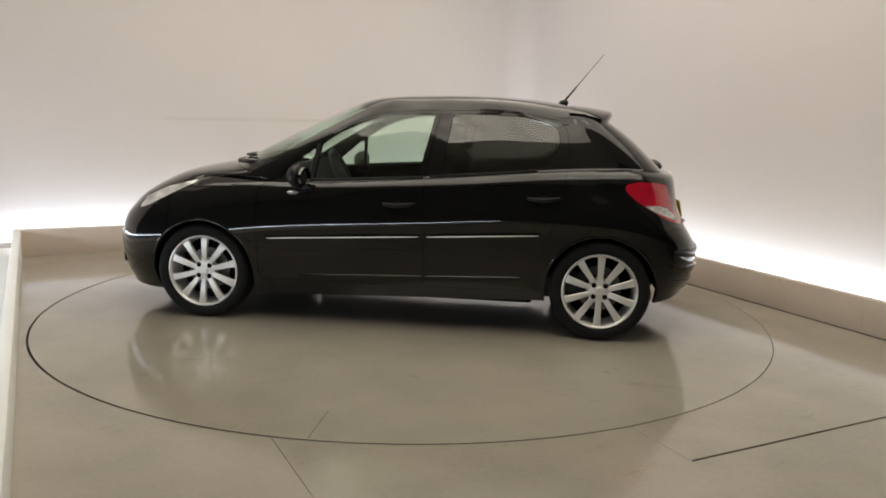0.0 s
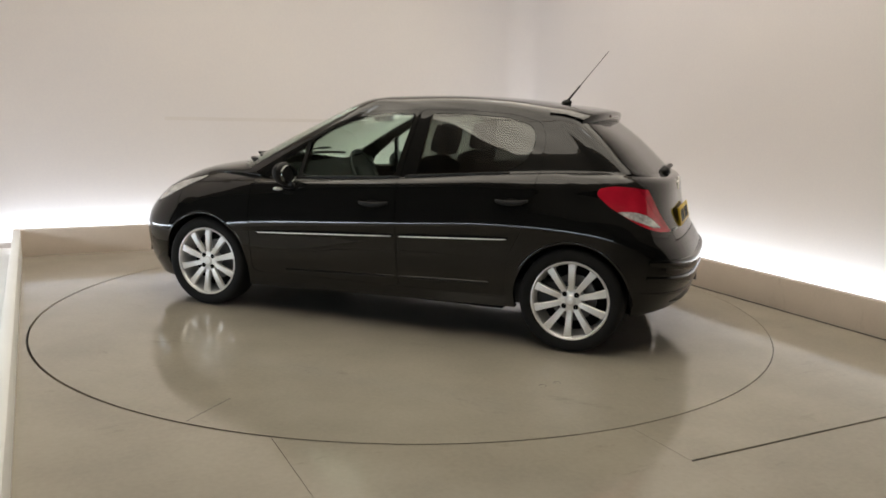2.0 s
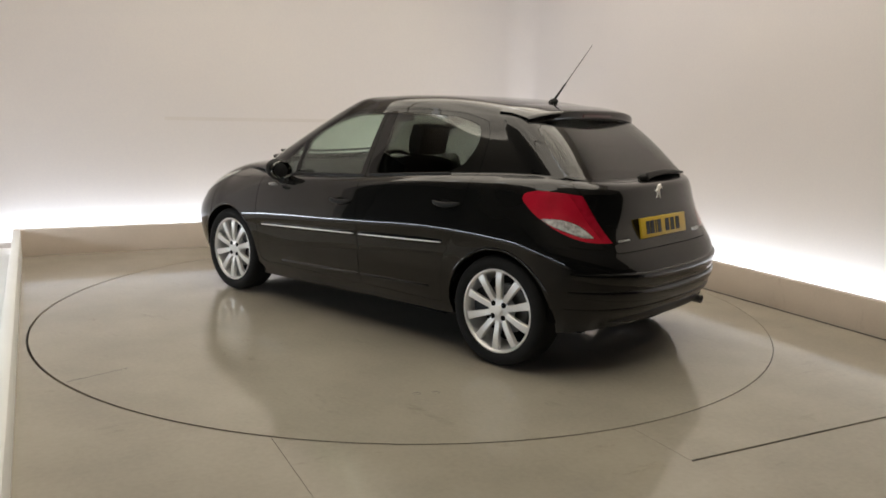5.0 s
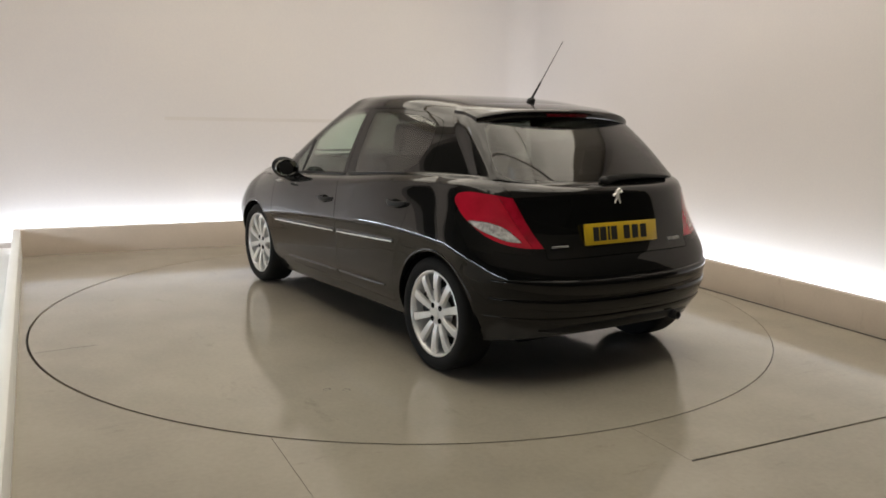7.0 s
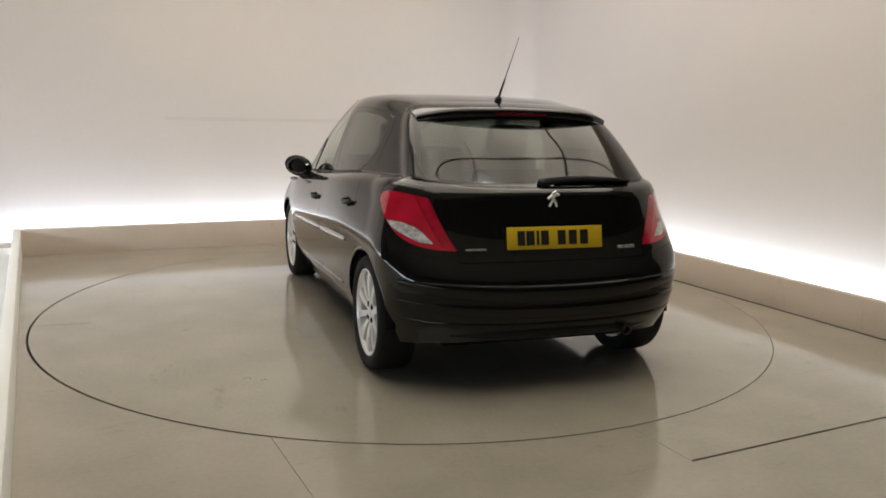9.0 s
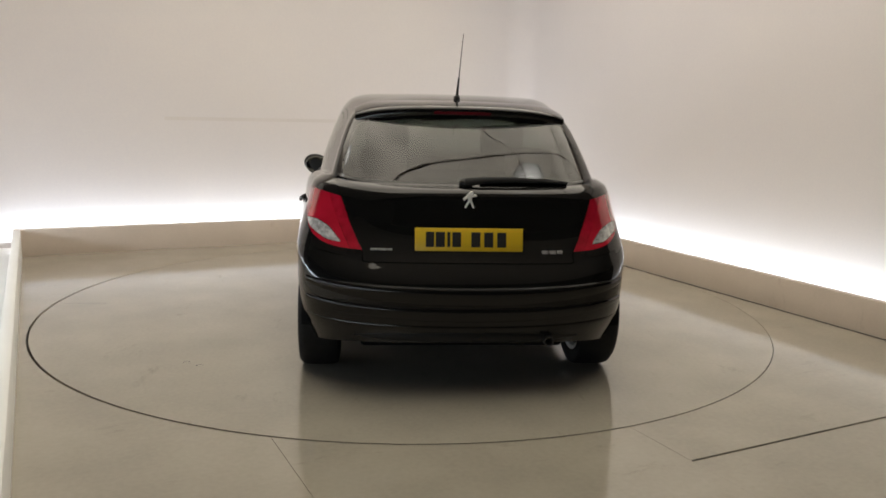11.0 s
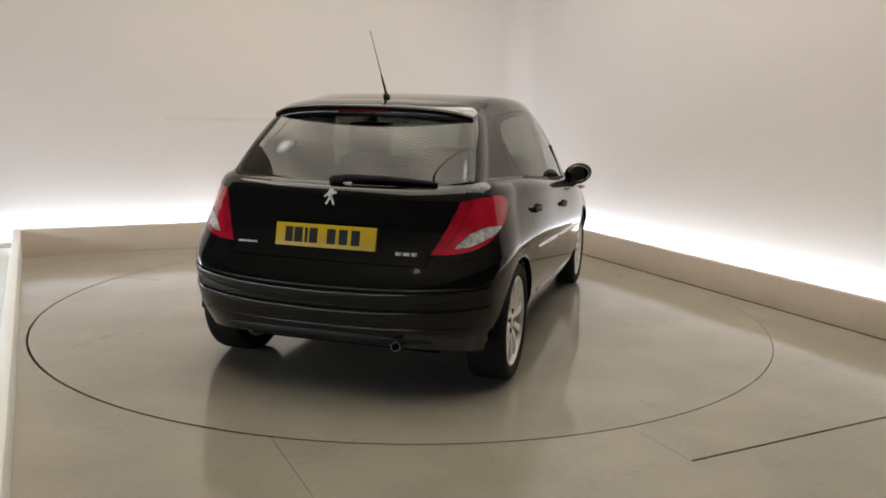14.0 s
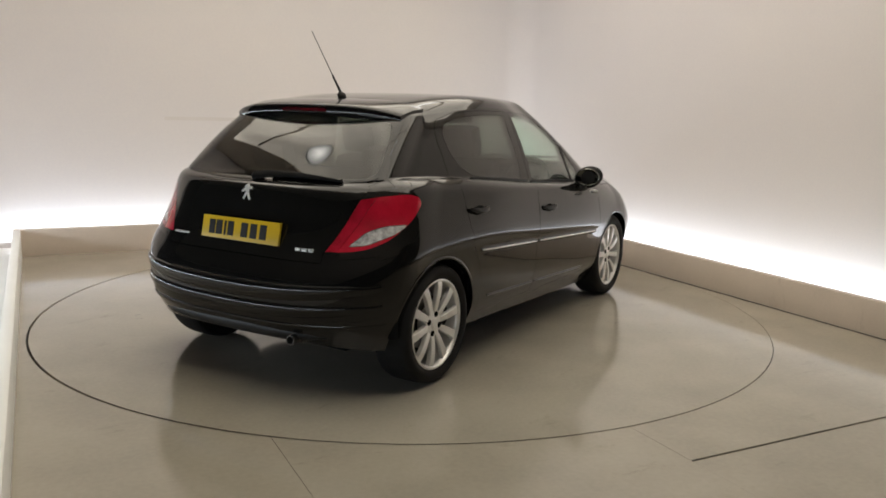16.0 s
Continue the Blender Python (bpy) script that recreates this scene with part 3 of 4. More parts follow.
def panel(bm, depth, gap):
    """Turn a sheet into a panel: edges drawn in by the gap, folded inwards by the depth."""
    bmesh.ops.recalc_face_normals(bm, faces=bm.faces[:])
    test = sum((1 if f.normal.dot(f.calc_center_median() - Vector((f.calc_center_median().x * .6, 0, .6))) > 0 else -1) for f in bm.faces)
    if test < 0:
        bmesh.ops.reverse_faces(bm, faces=bm.faces[:])
    bm.normal_update()
    rim = [e for e in bm.edges if len(e.link_faces) == 1]
    shift = {}
    for e in rim:
        f = e.link_faces[0]
        a, b = e.verts
        d = (b.co - a.co).normalized().cross(f.normal)
        if d.dot(f.calc_center_median() - a.co) < 0:
            d = -d
        for v in e.verts:
            shift.setdefault(v, []).append(d)
    nrm = {v: v.normal.copy() for v in shift}
    for v, ds in shift.items():
        s = sum(ds, Vector())
        if s.length > 1e-6:
            v.co += s.normalized() * gap
    ext = bmesh.ops.extrude_edge_only(bm, edges=rim)
    new_v = [v for v in ext["geom"] if isinstance(v, bmesh.types.BMVert)]
    old = {tuple(round(c, 6) for c in v.co): n for v, n in nrm.items()}
    for v in new_v:
        n = old.get(tuple(round(c, 6) for c in v.co))
        if n:
            v.co -= n * depth
    return bm


car = new("car")
tagged(car, "glossy black five-door hatchback with silver alloy wheels on a turntable", "car")
half, SORT = build_half()
from mathutils.bvhtree import BVHTree

whole = take(half, list(half.faces), True)
TREE = BVHTree.FromBMesh(whole)
whole.free()


def flank_y(x, z):
    hit = TREE.ray_cast(Vector((x, 2, z)), Vector((0, -1, 0)))
    return (hit[0].y, hit[1]) if hit[0] else (0.85, Vector((0, 1, 0)))


def tail_x(y, z):
    hit = TREE.ray_cast(Vector((-3, y, z)), Vector((1, 0, 0)))
    return (hit[0].x, hit[1]) if hit[0] else (-1.7, Vector((-1, 0, 0)))


def roof_z(x, y):
    hit = TREE.ray_cast(Vector((x, y, 3)), Vector((0, 0, -1)))
    return hit[0].z if hit[0] else 1.4


CENTRE_PARTS = {"windscreen": (M_GLASS, .005, .004, "windscreen glass"), "roof": (M_PAINT, .02, .0, ""), "bonnet": (M_PAINT, .02, .002, ""),
                "tail_glass": (M_TAILGLASS, .005, .0, "dark tinted rear window"), "tail_surround": (M_PAINT, .02, .0, "black glass surround of the rear window"),
                "tailgate": (M_PAINT, .02, .002, ""), "rear_bumper": (M_BUMPER, .02, .002, "black ribbed rear bumper"), "front_bumper": (M_PAINT, .02, .002, ""),
                "shell": (M_PAINT, .03, .0, "")}
SIDE_PARTS = {"quarter_window": (M_GLASS, .005, .002, ""), "front_window": (M_GLASS, .005, .002, ""), "rear_window": (M_PRIVACY, .005, .002, "dark tinted window"),
              "headlamp": (M_HEAD, .03, .003, "clear swept-back headlamp"),
              "front_door": (M_PAINT, .03, .0022, ""), "rear_door": (M_PAINT, .03, .0022, ""), "front_wing": (M_PAINT, .03, .002, "")}
GLASSES = {"windscreen", "tail_glass", "quarter_window", "front_window", "rear_window"}
DOORS = {}


def thin(bm, depth):
    """A pane of real thickness."""
    bmesh.ops.recalc_face_normals(bm, faces=bm.faces[:])
    bmesh.ops.solidify(bm, geom=bm.faces[:], thickness=depth)
    return bm


for name, (mat, depth, gap, text) in CENTRE_PARTS.items():
    sheet = take(half, SORT[name], True)
    sheet = thin(sheet, depth) if name in GLASSES else panel(sheet, depth, gap)
    DOORS[name] = part(name, sheet, mat, car, text, smooth=35)
    DOORS[name].visible_shadow = name not in GLASSES
for sgn in (1, -1):
    for name in ("front_door", "rear_door", "front_wing", "headlamp", "quarter_window", "front_window", "rear_window"):
        mat, depth, gap, text = SIDE_PARTS[name]
        sheet = take(half, SORT[name], False)
        sheet = thin(sheet, depth) if name in GLASSES else panel(sheet, depth, gap)
        sheet = sheet if sgn > 0 else mirrored(sheet)
        home = {"front_window": "front_door", "quarter_window": "front_door", "rear_window": "rear_door"}.get(name)
        ob = part(name, sheet, mat, DOORS[(home, sgn)] if home else car, text, smooth=35)
        ob.visible_shadow = name not in GLASSES
        DOORS[(name, sgn)] = ob
    lamp = part("tail_lamp", panel(take(half, SORT["red_lens"], False), .03, .0009) if sgn > 0 else mirrored(panel(take(half, SORT["red_lens"], False), .03, .0009)),
                M_RED, car, "red tail lamp with a clear reversing lens", smooth=35)
    lens = panel(take(half, SORT["clear_lens"], False), .02, .002)
    dark = panel(take(half, SORT["inner_lens"], False), .03, .0009)
    part("inner_lens", dark if sgn > 0 else mirrored(dark), M_REDDARK, lamp, "darker red inner lens", smooth=35)
    part("reversing_lens", lens if sgn > 0 else mirrored(lens), M_CLEAR, lamp, "clear ribbed lens", smooth=35)
half.free()


# ---- car fittings ----
def sweep(path, section, ups, cap=True):
    """Skin a section (list of (out, up) pairs) along points with given outward and upward directions."""
    bm = bmesh.new()
    rings = []
    for p, (out, up) in zip(path, ups):
        rings.append([bm.verts.new(p + out * a + up * b) for a, b in section])
    n = len(section)
    for a, b in zip(rings, rings[1:]):
        for j in range(n):
            k = (j + 1) % n
            bm.faces.new((a[j], b[j], b[k], a[k]))
    if cap:
        bm.faces.new(rings[0])
        bm.faces.new(list(reversed(rings[-1])))
    return bm


def oval(a, b, n=10, p=2.6):
    return [(a * abs(math.cos(t)) ** (2 / p) * math.copysign(1, math.cos(t)), b * abs(math.sin(t)) ** (2 / p) * math.copysign(1, math.sin(t)))
            for t in (2 * math.pi * i / n for i in range(n))]


def flank_strip(sgn, x0, z0, x1, z1, section, steps=24, lift=0.0):
    path, ups = [], []
    for i in range(steps + 1):
        t = i / steps
        x, z = x0 + (x1 - x0) * t, z0 + (z1 - z0) * t
        y, nrm = flank_y(x, z)
        k = math.sin(math.pi * min(max(t, .004), .996)) ** 0.12
        path.append(Vector((x, y + lift, z)))
        ups.append((Vector((0, 1, 0)) * k, Vector((0, 0, 1)) * k))
    bm = sweep(path, section, ups)
    return bm if sgn > 0 else mirrored(bm)


def mould_z(x):
    return float(np.interp(x, [-.883, .822], [.643, .551]))


for sgn in (1, -1):
    for name, xa, xb in (("front_door", .835, -.160), ("rear_door", -.190, -.895)):
        strip = part("side_moulding", flank_strip(sgn, xa, mould_z(xa) + .002, xb, mould_z(xb) + .002, oval(.006, .021)), M_PAINT, DOORS[(name, sgn)], "glossy black rubbing strip", smooth=40)
        part("chrome_strip", flank_strip(sgn, xa - .012, mould_z(xa), xb + .012, mould_z(xb), oval(.004, .0038, 8), lift=.006), M_SATIN, strip, "thin bright metal insert", smooth=50)
    # door handles: recess cup and bar
    for name, x, z in (("front_door", -.02, .790), ("rear_door", -.905, .856)):
        y = flank_y(x, z)[0]
        bm = bmesh.new()
        bmesh.ops.create_uvsphere(bm, u_segments=16, v_segments=10, radius=1)
        bmesh.ops.transform(bm, matrix=Matrix.Translation((x, y - .004, z - .004)) @ Matrix.Diagonal((.066, .008, .034, 1)), verts=bm.verts[:])
        cup = part("handle_recess", bm if sgn > 0 else mirrored(bm), M_DARK, DOORS[(name, sgn)], "", smooth=60)
        path, ups = [], []
        for i in range(13):
            t = i / 12
            path.append(Vector((x + .10 - .20 * t, y + .002 + .017 * math.sin(math.pi * t) ** .6, z + .010 - .012 * math.sin(math.pi * t) + .008 * t)))
            k = .55 + .45 * math.sin(math.pi * t) ** .5
            ups.append((Vector((0, k, 0)), Vector((0, 0, k))))
        bm = sweep(path, oval(.009, .0145), ups)
        part("door_handle", bm if sgn > 0 else mirrored(bm), M_TRIM, DOORS[(name, sgn)], "black pull handle", smooth=50)
    # crease along the sill
    for name, xa, xb in (("front_door", .62, -.165), ("rear_door", -.195, -.78)):
        za, zb = (np.interp(x, [-.70, .555], [.372, .319]) for x in (xa, xb))
        part("sill_crease", flank_strip(sgn, xa, za, xb, zb, [(-.004, .014), (.003, .007), (.0095, -.002), (.0085, -.006), (-.004, -.014)]), M_PAINT, DOORS[(name, sgn)], "", smooth=60)
    # black upright bars of the windows
    for a, b, w, home in (((.562, .914), (.530, 1.150), .012, "front_door"),):
        path, ups = [], []
        for i in range(9):
            t = i / 8
            x, z = a[0] + (b[0] - a[0]) * t, a[1] + (b[1] - a[1]) * t
            path.append(Vector((x, flank_y(x, z)[0], z)))
            ups.append((Vector((0, 1, 0)), Vector((1, 0, 0))))
        bm = sweep(path, [(-.012, -w), (.005, -w), (.005, w), (-.012, w)], ups)
        part("window_bar", bm if sgn > 0 else mirrored(bm), M_TRIM, DOORS[(home, sgn)], "", smooth=40)
    # weather strip along the foot of the glass
    for home, xa, za, xb, zb in (("front_door", .80, .905, -.16, .964), ("rear_door", -.20, .970, -.86, 1.024)):
        part("weather_strip", flank_strip(sgn, xa, za, xb, zb, oval(.006, .010, 8)), M_TRIM, DOORS[(home, sgn)], "", smooth=50)


def build_mirror(sgn):
    """Door mirror: stalk, shell, glass and a turn lamp."""
    bm = bmesh.new()
    bmesh.ops.create_uvsphere(bm, u_segments=24, v_segments=14, radius=1)
    for v in bm.verts:
        p = v.co
        v.co = (p.x * .085 * (1 if p.x > 0 else .35) * (1 - .25 * abs(p.y)), p.y * .098, p.z * .076 + .012 * p.y)
    m = pose(.60, .880, .948, 0, 0, -8)
    bmesh.ops.transform(bm, matrix=m, verts=bm.verts[:])
    shell = part("mirror_shell", bm if sgn > 0 else mirrored(bm), M_TRIM, car, "black door mirror", smooth=60)
    bm = lathe([(.001, -.004), (.92, -.004), (1, 0), (.92, .012)], 28, turn=m @ pose(-.026, 0, .002, 0, 0, 90) @ Matrix.Diagonal((.082, 1, .060, 1)))
    part("mirror_glass", bm if sgn > 0 else mirrored(bm), M_MIRROR, shell, "", smooth=40)
    path = [Vector((.60, .875, .888)), Vector((.60, .845, .868)), Vector((.59, .80, .870)), Vector((.575, .76, .885))]
    bm = sweep(path, oval(.022, .05), [(Vector((0, 0, 1)), Vector((1, 0, 0))) for _ in path])
    part("mirror_stalk", bm if sgn > 0 else mirrored(bm), M_TRIM, shell, "", smooth=60)
    bm = bmesh.new()
    bmesh.ops.create_uvsphere(bm, u_segments=14, v_segments=8, radius=1)
    bmesh.ops.transform(bm, matrix=pose(.640, .905, .852, 0, 0, -14) @ Matrix.Diagonal((.040, .030, .013, 1)), verts=bm.verts[:])
    part("turn_lamp", bm if sgn > 0 else mirrored(bm), M_CLEAR, shell, "clear turn lamp", smooth=60)


build_mirror(1)
build_mirror(-1)


def build_cowl():
    """Black cowl at the foot of the windscreen, with two parked wipers."""
    ys = np.linspace(-.62, .62, 25)
    def foot(y, back):
        x = 1.235 - .33 * (abs(y) / .70) ** 2.3 - back
        return Vector((x, y, roof_z(x, y)))
    cowl = part("cowl", sweep([foot(y, -.01) for y in ys], oval(.012, .030, 10), [(Vector((0, 0, 1)), Vector((1, 0, 0)))] * 25), M_TRIM, car, "black plastic cowl", smooth=60)
    for a, b in ((-.50, .05), (.0, .56)):
        path = [foot(y, .035) + Vector((0, 0, .018)) for y in np.linspace(a, b, 9)]
        part("wiper", sweep(path, oval(.009, .012, 8), [(Vector((0, 0, 1)), Vector((1, 0, 0)))] * 9), M_TRIM, cowl, "", smooth=60)


build_cowl()


# ---- wheels ----
def spoke_mesh():
    """One paddle spoke standing from hub to rim along +x, facing +y."""
    bm = bmesh.new()
    rings = []
    for r, w, y, d in ((.050, .0150, .000, .030), (.085, .0170, .010, .026), (.14, .0190, .016, .024), (.19, .0215, .017, .022), (.218, .0250, .012, .022)):
        rings.append([bm.verts.new(p) for p in ((r, y - d, -w), (r, y - .004, -w), (r, y, -w + .004), (r, y, w - .004), (r, y - .004, w), (r, y - d, w))])
    for a, b in zip(rings, rings[1:]):
        for j in range(6):
            k = (j + 1) % 6
            bm.faces.new((a[j], b[j], b[k], a[k]))
    bm.faces.new(rings[0])
    bm.faces.new(rings[-1])
    return bm


def build_wheel():
    """Wheel facing +y: tyre, rim with spokes, bolts, cap, brake disc."""
    hub = new("wheel")
    tyre = part("tyre", lathe([(.226, .078), (.236, .094), (.262, .104), (.286, .102), (.300, .090), (.3065, .070), (.308, .04), (.308, -.04), (.3065, -.075),
                               (.298, -.095), (.262, -.104), (.232, -.09), (.226, -.078)], 64, True), M_RUBBER, hub, "black low-profile tyre", smooth=40)
    rim = part("rim", lathe([(.233, .092), (.226, .094), (.219, .088), (.213, .070), (.205, -.03), (.208, -.085), (.230, -.09), (.228, -.08), (.232, .07)], 64, True), M_ALLOY, hub, "silver ten-spoke alloy rim", smooth=35)
    for k in range(10):
        bm = spoke_mesh()
        bmesh.ops.transform(bm, matrix=pose(0, .070, 0, 0, 36 * k + 18, 0), verts=bm.verts[:])
        part("spoke", bm, M_ALLOY, rim, "", smooth=30)
    part("hub_face", lathe([(.001, .078), (.028, .078), (.032, .074), (.060, .072), (.072, .068), (.078, .045), (.078, .02)], 40), M_ALLOY, rim, "", smooth=30)
    part("centre_cap", lathe([(.001, .082), (.022, .081), (.027, .077), (.028, .07)], 28), M_ALLOY, rim, "", smooth=30)
    for k in range(4):
        a = radians(45 + 90 * k)
        part("wheel_bolt", lathe([(.001, .0775), (.0125, .0775), (.0155, .075), (.016, .066)], 12, turn=pose(.050 * math.cos(a), 0, .050 * math.sin(a))), M_DARK, rim, "", smooth=30)
    part("brake_disc", lathe([(.05, -.012), (.138, -.012), (.138, -.034), (.05, -.034)], 40, True), M_STEEL, hub, "", smooth=30)
    part("wheel_back", lathe([(.001, -.05), (.20, -.05), (.20, -.06)], 32), M_DARK, hub, "", smooth=30)
    return hub


wheel = build_wheel()
wheel.parent = car
wheel.matrix_basis = pose(1.27, .736, .308, 0, -3, 0)
for x, s, tilt in ((-1.27, 1, -1), (1.27, -1, 11), (-1.27, -1, 27)):
    w = copy_thing(wheel, pose(x, .736 * s, .308, 0, tilt, 0 if s > 0 else 180))
    w.parent = car

# lips of the wheel arches, following the flank
for x, zc in ((1.27, .300), (-1.27, .305)):
    for s in (1, -1):
        path, ups = [], []
        for i in range(41):
            a = .12 + (math.pi - .24) * i / 40
            px, pz = x + .348 * math.cos(a), zc + .348 * math.sin(a)
            path.append(Vector((px, flank_y(px, pz)[0] - .002, pz)))
            k = min(1, .25 + 3 * min(i, 40 - i) / 40)
            ups.append((Vector((0, 1, 0)) * k, Vector((math.cos(a), 0, math.sin(a)))))
        bm = sweep(path, [(-.03, -.008), (.002, -.008), (.0045, -.003), (.0035, .005), (-.001, .013), (-.010, .018)], ups)
        part("arch_lip", bm if s > 0 else mirrored(bm), M_PAINT, car, "", smooth=60)

# wheel wells and the under-tray
for x in (1.27, -1.27):
    for s in (1, -1):
        bm = bmesh.new()
        rings = []
        for i in range(25):
            a = math.pi * i / 24
            rings.append([bm.verts.new((x + r * math.cos(a), s * y, .303 + r * math.sin(a))) for r, y in ((.341, .815), (.352, .79), (.356, .60), (.352, .50), (.05, .48))])
        for p, q in zip(rings, rings[1:]):
            for j in range(4):
                bm.faces.new((p[j], q[j], q[j + 1], p[j + 1]))
        part("wheel_well", bm, M_DARK, car, "", smooth=40)
bm = bmesh.new()
add_box(bm, -1.62, 1.75, -.52, .52, .19, .27, bevel=.02)
add_box(bm, -.86, .90, -.78, .78, .20, .27, bevel=.02)
part("under_tray", bm, M_DARK, car, "")


# ---- tail ----
def build_spoiler():
    """Roof spoiler as wide as the roof, overhanging the rear window, with cut-off ends that turn down beside the glass."""
    bm = bmesh.new()
    n, rings = 44, []
    for i in range(n + 1):
        q = -1 + 2 * i / n
        y = .562 * q
        xe = -1.330 + .040 * q * q + .050 * abs(q) ** 6
        xs = -1.06 + .02 * q * q
        zs = roof_z(xs, y * .98)
        zt = 1.398 - .016 * q * q - .032 * abs(q) ** 5
        t = .062 - .004 * abs(q) ** 4
        pts = ((xs, zs - .03), (xs, zs + .003), (xs * .55 + xe * .45, (zs * .55 + zt * .45) + .008), (xe + .03, zt + .004), (xe + .006, zt - .003), (xe, zt - .011),
               (xe + .004, zt - t * .75), (xe + .020, zt - t), (xe + .12, zt - t - .004))
        rings.append([bm.verts.new((x, y * (1.0 + .01 * (x - xe) / (xs - xe)), z)) for x, z in pts])
    for a, b in zip(rings, rings[1:]):
        for j in range(len(a)):
            k = (j + 1) % len(a)
            bm.faces.new((a[j], b[j], b[k], a[k]))
    bm.faces.new(rings[0])
    bm.faces.new(rings[-1])
    sp = part("roof_spoiler", bm, M_PAINT, car, "black roof spoiler over the rear window", smooth=45)
    path = [Vector((-1.328 + .040 * (y / .55) ** 2, y, 1.366 - .016 * (y / .55) ** 2)) for y in np.linspace(-.15, .15, 9)]
    part("brake_light", sweep(path, oval(.006, .009, 8), [(Vector((-1, 0, 0)), Vector((0, 0, 1)))] * 9), M_BRAKE, sp, "dark red high brake light", smooth=50)


build_spoiler()


def tail_strip(y0, y1, zf, section, steps=36, lift=0.0):
    path, ups = [], []
    for i in range(steps + 1):
        y = y0 + (y1 - y0) * i / steps
        z = zf(y)
        x, nrm = tail_x(y, z)
        out = Vector((nrm.x, nrm.y, 0))
        out = -out.normalized() if out.x > 0 else out.normalized()
        path.append(Vector((x, y, z)) + out * lift)
        k = max(.05, math.sin(math.pi * i / steps)) ** .3
        ups.append((out * k, Vector((0, 0, k))))
    return sweep(path, section, ups)


BUMPER = DOORS["rear_bumper"]
# stepped mouldings: a flat ledge on top, then a face that rolls under
for z0, lift, h, d in ((.510, .050, .042, .017), (.425, .045, .034, .013), (.352, .030, .016, .010)):
    part("bumper_rib", tail_strip(-.78, .78, lambda y, z0=z0, lift=lift: z0 + lift * (y / .78) ** 2,
                                  [(-.012, h + .006), (d * .55, h), (d * .92, h * .80), (d, h * .45), (d * .85, -h * .30), (d * .45, -h * .85), (-.012, -h - .004)], 44),
         M_BUMPER, BUMPER, "", smooth=35)
part("lower_valance", tail_strip(-.55, .55, lambda y: .315, oval(.02, .035, 12), lift=-.01), M_TRIM, BUMPER, "black lower valance", smooth=60)

TAILGATE = DOORS["tailgate"]
# number plate with its frame and plain bars
pm = pose(min(tail_x(0, .745)[0], tail_x(0, .80)[0], tail_x(.25, .75)[0]) - .006, .004, .773, 0, 11, 0)
bm = bmesh.new()
add_box(bm, -.004, .010, -.260, .260, -.0555, .0555, bevel=.003, m=pm)
plate = part("number_plate", bm, M_PLATE, TAILGATE, "yellow number plate with plain dark bars", smooth=30)
ys = [.188, .139, .098, .060, -.032, -.094, -.157]
for y, w in zip(ys, (.040, .044, .014, .042, .044, .044, .044)):
    bm = bmesh.new()
    add_box(bm, -.0065, -.0035, y - w / 2, y + w / 2, -.036, .036, bevel=.001, m=pm)
    part("bar", bm, M_INK, plate, "")

# dark air intake across the nose
def nose_x(y, z):
    hit = TREE.ray_cast(Vector((4, y, z)), Vector((-1, 0, 0)))
    return hit[0].x if hit[0] else 2.0


path = [Vector((nose_x(y, .345), y, .345)) for y in np.linspace(-.64, .64, 33)]
part("air_intake", sweep(path, oval(.005, .040, 10), [(Vector((1, 0, 0)), Vector((0, 0, 1)))] * 33), M_DARK, DOORS["front_bumper"], "dark air intake", smooth=50)

# chrome emblem as a plain upright shape, and the two badges as bars
ex = tail_x(0, .957)[0]
bm = bmesh.new()
for y0, z0, y1, z1, w in ((.004, .030, -.002, -.006, .010), (-.002, .004, .022, -.034, .007), (-.002, .004, -.018, -.036, .007), (.0, .016, -.030, .024, .006), (.006, .02, .030, .002, .006), (.004, .028, -.014, .036, .008)):
    d = Vector((0, y1 - y0, z1 - z0))
    up = Vector((-1, 0, 0)).cross(d).normalized() * w
    c = Vector((ex - .004, y0, .957 + z0)), Vector((ex - .004, y1, .957 + z1))
    ring = [[bm.verts.new(p + up * s + Vector((-o, 0, 0))) for s, o in ((-1, -.006), (-.6, .004), (.6, .004), (1, -.006))] for p in c]
    for j in range(4):
        k = (j + 1) % 4
        bm.faces.new((ring[0][j], ring[1][j], ring[1][k], ring[0][k]))
    bm.faces.new(ring[0])
    bm.faces.new(ring[1])
bmesh.ops.transform(bm, matrix=Matrix.Translation((ex, 0, .957)) @ Matrix.Diagonal((1, 1.02, 1.02, 1)) @ Matrix.Translation((-ex, 0, -.957)), verts=bm.verts[:])
part("emblem", bm, M_SATIN, TAILGATE, "small chrome emblem", smooth=30)
for y0, y1, z, h in ((.475, .37, .722, .009), (-.352, -.385, .715, .016), (-.390, -.423, .715, .016), (-.428, -.455, .715, .016)):
    x = min(tail_x(y0, z)[0], tail_x(y1, z)[0])
    bm = bmesh.new()
    add_box(bm, x - .004, x + .01, min(y0, y1), max(y0, y1), z - h / 2, z + h / 2, bevel=.002)
    part("badge", bm, M_BADGE, TAILGATE, "small chrome badge bar", smooth=30)


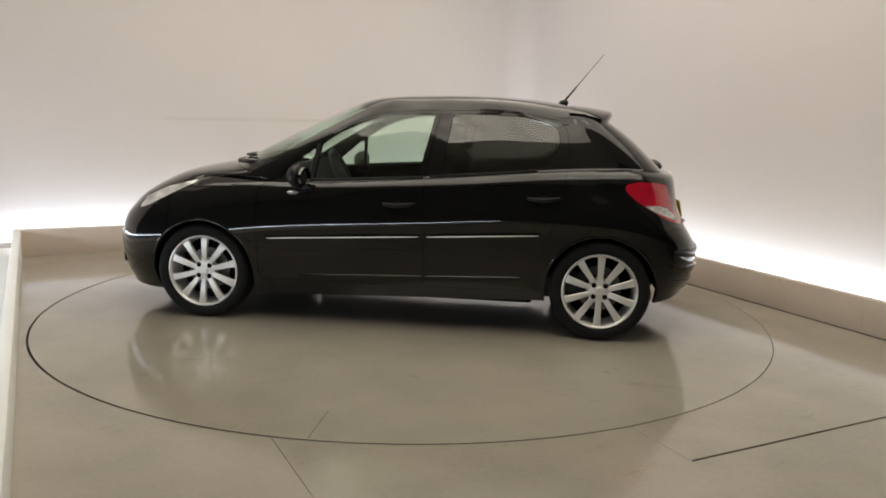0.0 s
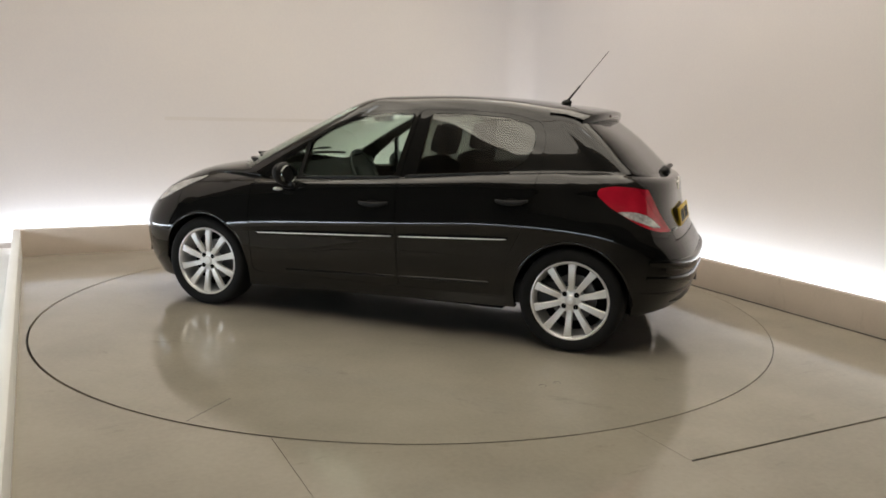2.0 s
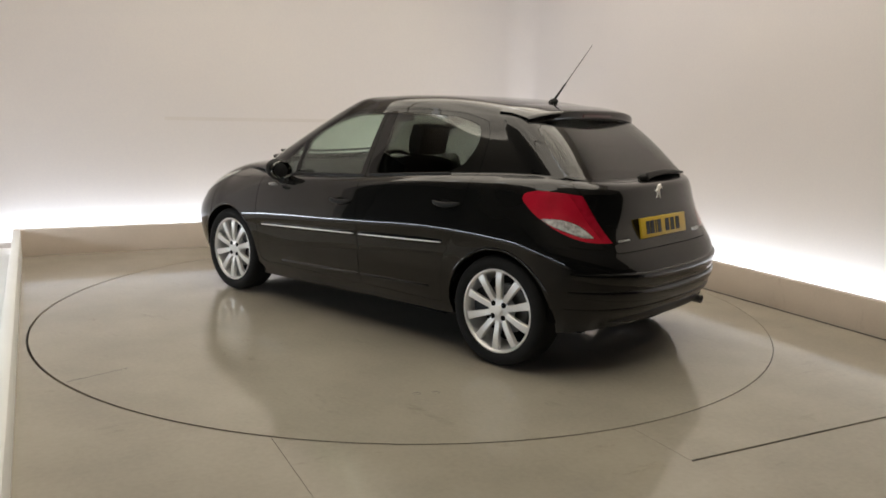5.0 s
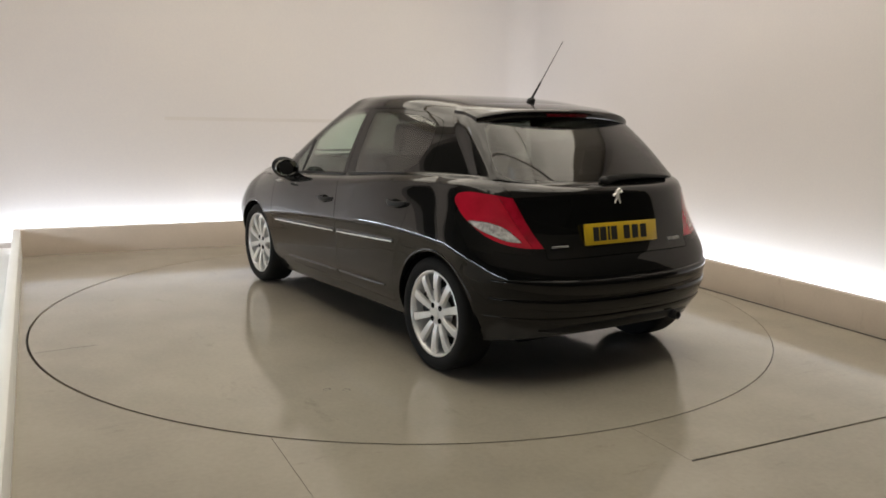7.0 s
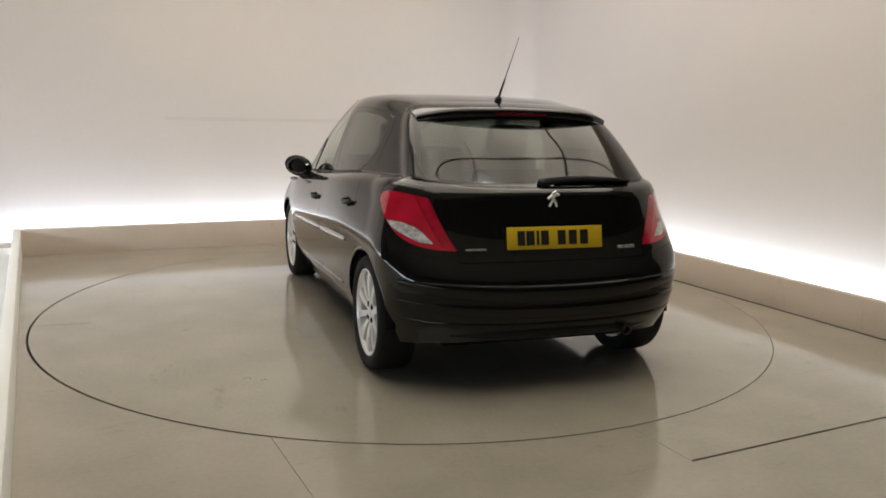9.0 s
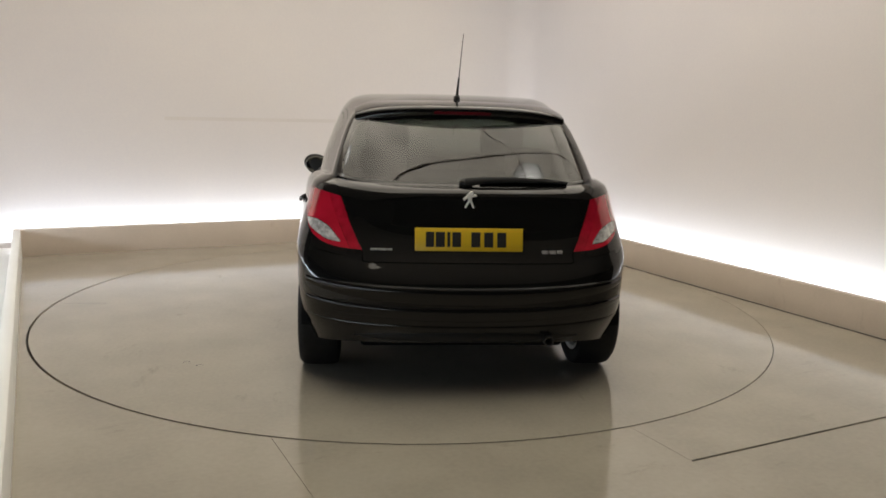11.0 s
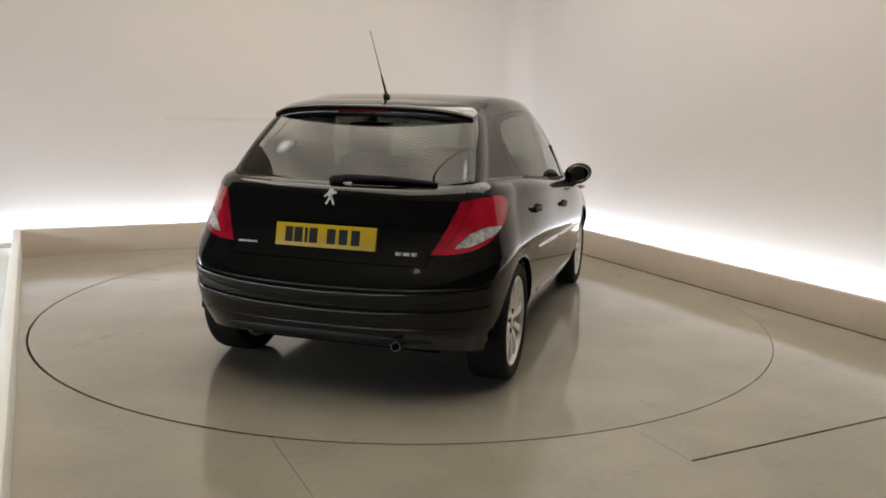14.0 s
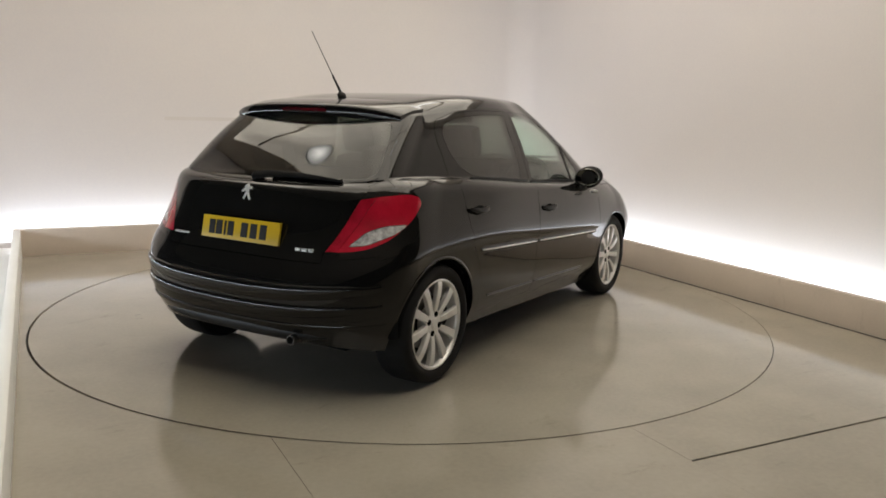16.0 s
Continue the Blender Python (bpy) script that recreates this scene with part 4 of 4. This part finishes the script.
def build_wiper():
    path = [Vector((tail_x(y, z)[0] - o, y, z)) for y, z, o in ((.02, 1.035, .03), (-.08, 1.048, .04), (-.22, 1.052, .042), (-.36, 1.048, .04), (-.49, 1.040, .035))]
    arm = part("wiper_arm", sweep(path, oval(.012, .015, 8), [(Vector((-1, 0, .5)).normalized() * k, Vector((.5, 0, 1)).normalized() * k) for k in (1.5, 1.2, 1, .8, .4)]), M_TRIM, car, "black rear wiper", smooth=50)
    path = [Vector((tail_x(y, z)[0] - .016, y, z)) for y, z in ((-.06, 1.050), (-.26, 1.046), (-.50, 1.036))]
    part("wiper_blade", sweep(path, oval(.010, .006, 8), [(Vector((-1, 0, .5)).normalized(), Vector((.5, 0, 1)).normalized())] * 3), M_RUBBER, arm, "", smooth=50)
    bm = bmesh.new()
    bmesh.ops.create_uvsphere(bm, u_segments=16, v_segments=10, radius=1)
    bmesh.ops.transform(bm, matrix=pose(tail_x(.01, 1.03)[0] - .012, .012, 1.030) @ Matrix.Diagonal((.032, .034, .026, 1)), verts=bm.verts[:])
    part("wiper_pivot", bm, M_TRIM, arm, "", smooth=60)


build_wiper()

# aerial on the roof, leaning back
AERIAL_FOOT = Vector((-1.0, 0, roof_z(-1.0, 0)))
bm = bmesh.new()
bmesh.ops.create_uvsphere(bm, u_segments=16, v_segments=10, radius=1)
bmesh.ops.transform(bm, matrix=Matrix.Translation(AERIAL_FOOT + Vector((-.005, 0, .006))) @ pose(0, 0, 0, 0, 12, 0) @ Matrix.Diagonal((.036, .018, .022, 1)), verts=bm.verts[:])
aerial = part("aerial_base", bm, M_TRIM, car, "black whip aerial", smooth=60)
tip = Vector((-1.262, 0, 1.775))
a0 = AERIAL_FOOT + Vector((-.012, 0, .02))
path = [a0.lerp(tip, t) for t in (0, .15, .3, .31, .65, 1)]
bm = sweep(path, oval(1, 1, 8, 2), [(Vector((0, r, 0)), Vector((r * .75, 0, r * .6))) for r in (.008, .0065, .0055, .0026, .0022, .0018)])
part("aerial_rod", bm, M_TRIM, aerial, "", smooth=50)

bm = lathe([(.024, .06), (.024, -.05), (.020, -.05), (.020, .06)], 24, True, turn=pose(-1.825, -.39, .292, 0, 0, 90))
part("exhaust_pipe", bm, M_STEEL, car, "small steel tail pipe", smooth=40)


# ---- cabin ----
def cushion(sx, sy, sz, m, round_=.35):
    bm = bmesh.new()
    bmesh.ops.create_cube(bm, size=1)
    bmesh.ops.subdivide_edges(bm, edges=bm.edges[:], cuts=5, use_grid_fill=True)
    for v in bm.verts:
        p = v.co * 2
        n = p.normalized() * max(abs(c) for c in p)
        q = p.lerp(n * 1.15, round_)
        v.co = (q.x * sx / 2, q.y * sy / 2, q.z * sz / 2)
    bmesh.ops.transform(bm, matrix=m, verts=bm.verts[:])
    return bm


def build_seat(x, y, wide=.50):
    base = part("seat_cushion", cushion(.52, wide, .18, pose(x, y, .47, 0, -8, 0)), M_CLOTH, car, "dark cloth seat", smooth=60)
    part("seat_back", cushion(.16, wide * .96, .62, pose(x - .30, y, .78, 0, -18, 0)), M_CLOTH, base, "", smooth=60)
    part("headrest", cushion(.11, .27, .19, pose(x - .43, y, 1.19, 0, -14, 0)), M_CLOTH, base, "", smooth=60)


build_seat(.12, .37)
build_seat(.12, -.37)
bench = part("rear_bench", cushion(.50, 1.20, .18, pose(-.72, 0, .50, 0, -6, 0), .2), M_CLOTH, car, "dark cloth rear bench", smooth=60)
part("bench_back", cushion(.16, 1.22, .54, pose(-1.02, 0, .78, 0, -22, 0), .2), M_CLOTH, bench, "", smooth=60)
for y in (-.40, .40):
    part("headrest", cushion(.10, .26, .16, pose(-1.13, y, 1.10, 0, -14, 0)), M_CLOTH, bench, "", smooth=60)
bm = cushion(.55, 1.36, .30, pose(.97, 0, .80, 0, 12, 0), .15)
dash = part("dashboard", bm, M_DASH, car, "dark grey dashboard", smooth=60)
ring = lathe([(.180 + .014 * math.cos(a), .014 * math.sin(a)) for a in np.linspace(0, 2 * math.pi, 10, endpoint=False)], 40, True, turn=pose(.66, -.37, .88, 0, 0, 0) @ pose(0, 0, 0, 0, 25, 0) @ pose(0, 0, 0, 0, 0, 90))
wheel_ring = part("steering_wheel", ring, M_DASH, car, "dark steering wheel", smooth=60)
part("steering_boss", cushion(.05, .20, .12, pose(.67, -.37, .87, 0, 25, 0)), M_DASH, wheel_ring, "", smooth=60)
bm = bmesh.new()
for x0, x1, z0, z1 in ((-1.25, .80, .24, .40),):
    add_box(bm, x0, x1, -.76, .76, z0, z1, bevel=.03)
part("cabin_floor", bm, M_DASH, car, "")
bm = cushion(.30, .20, .03, pose(-1.36, 0, 1.00), .1)
bmesh.ops.scale(bm, vec=(1, 5.6, 1), verts=bm.verts[:])
part("parcel_shelf", bm, M_DASH, car, "")
bm = bmesh.new()
add_box(bm, .30, .345, -.12, .12, 1.285, 1.345, bevel=.012)
part("inside_mirror", bm, M_DASH, car, "")


def motions():
    rows_car, rows_disc = [], []
    for k in range(33):
        t = k * 0.5
        turn = 170.815 - 7.105 * t - 0.012 * (t - 8) ** 2 - 24.5
        rows_car.append((t, pose(0, 0, 0, 0, 0, turn + 0.3) @ pose(-0.019, -0.198, 0)))
        rows_disc.append((t, pose(0, 0, 0, 0, 0, turn)))
    walk(car, rows_car)
    walk(turntable, rows_disc)


motions()
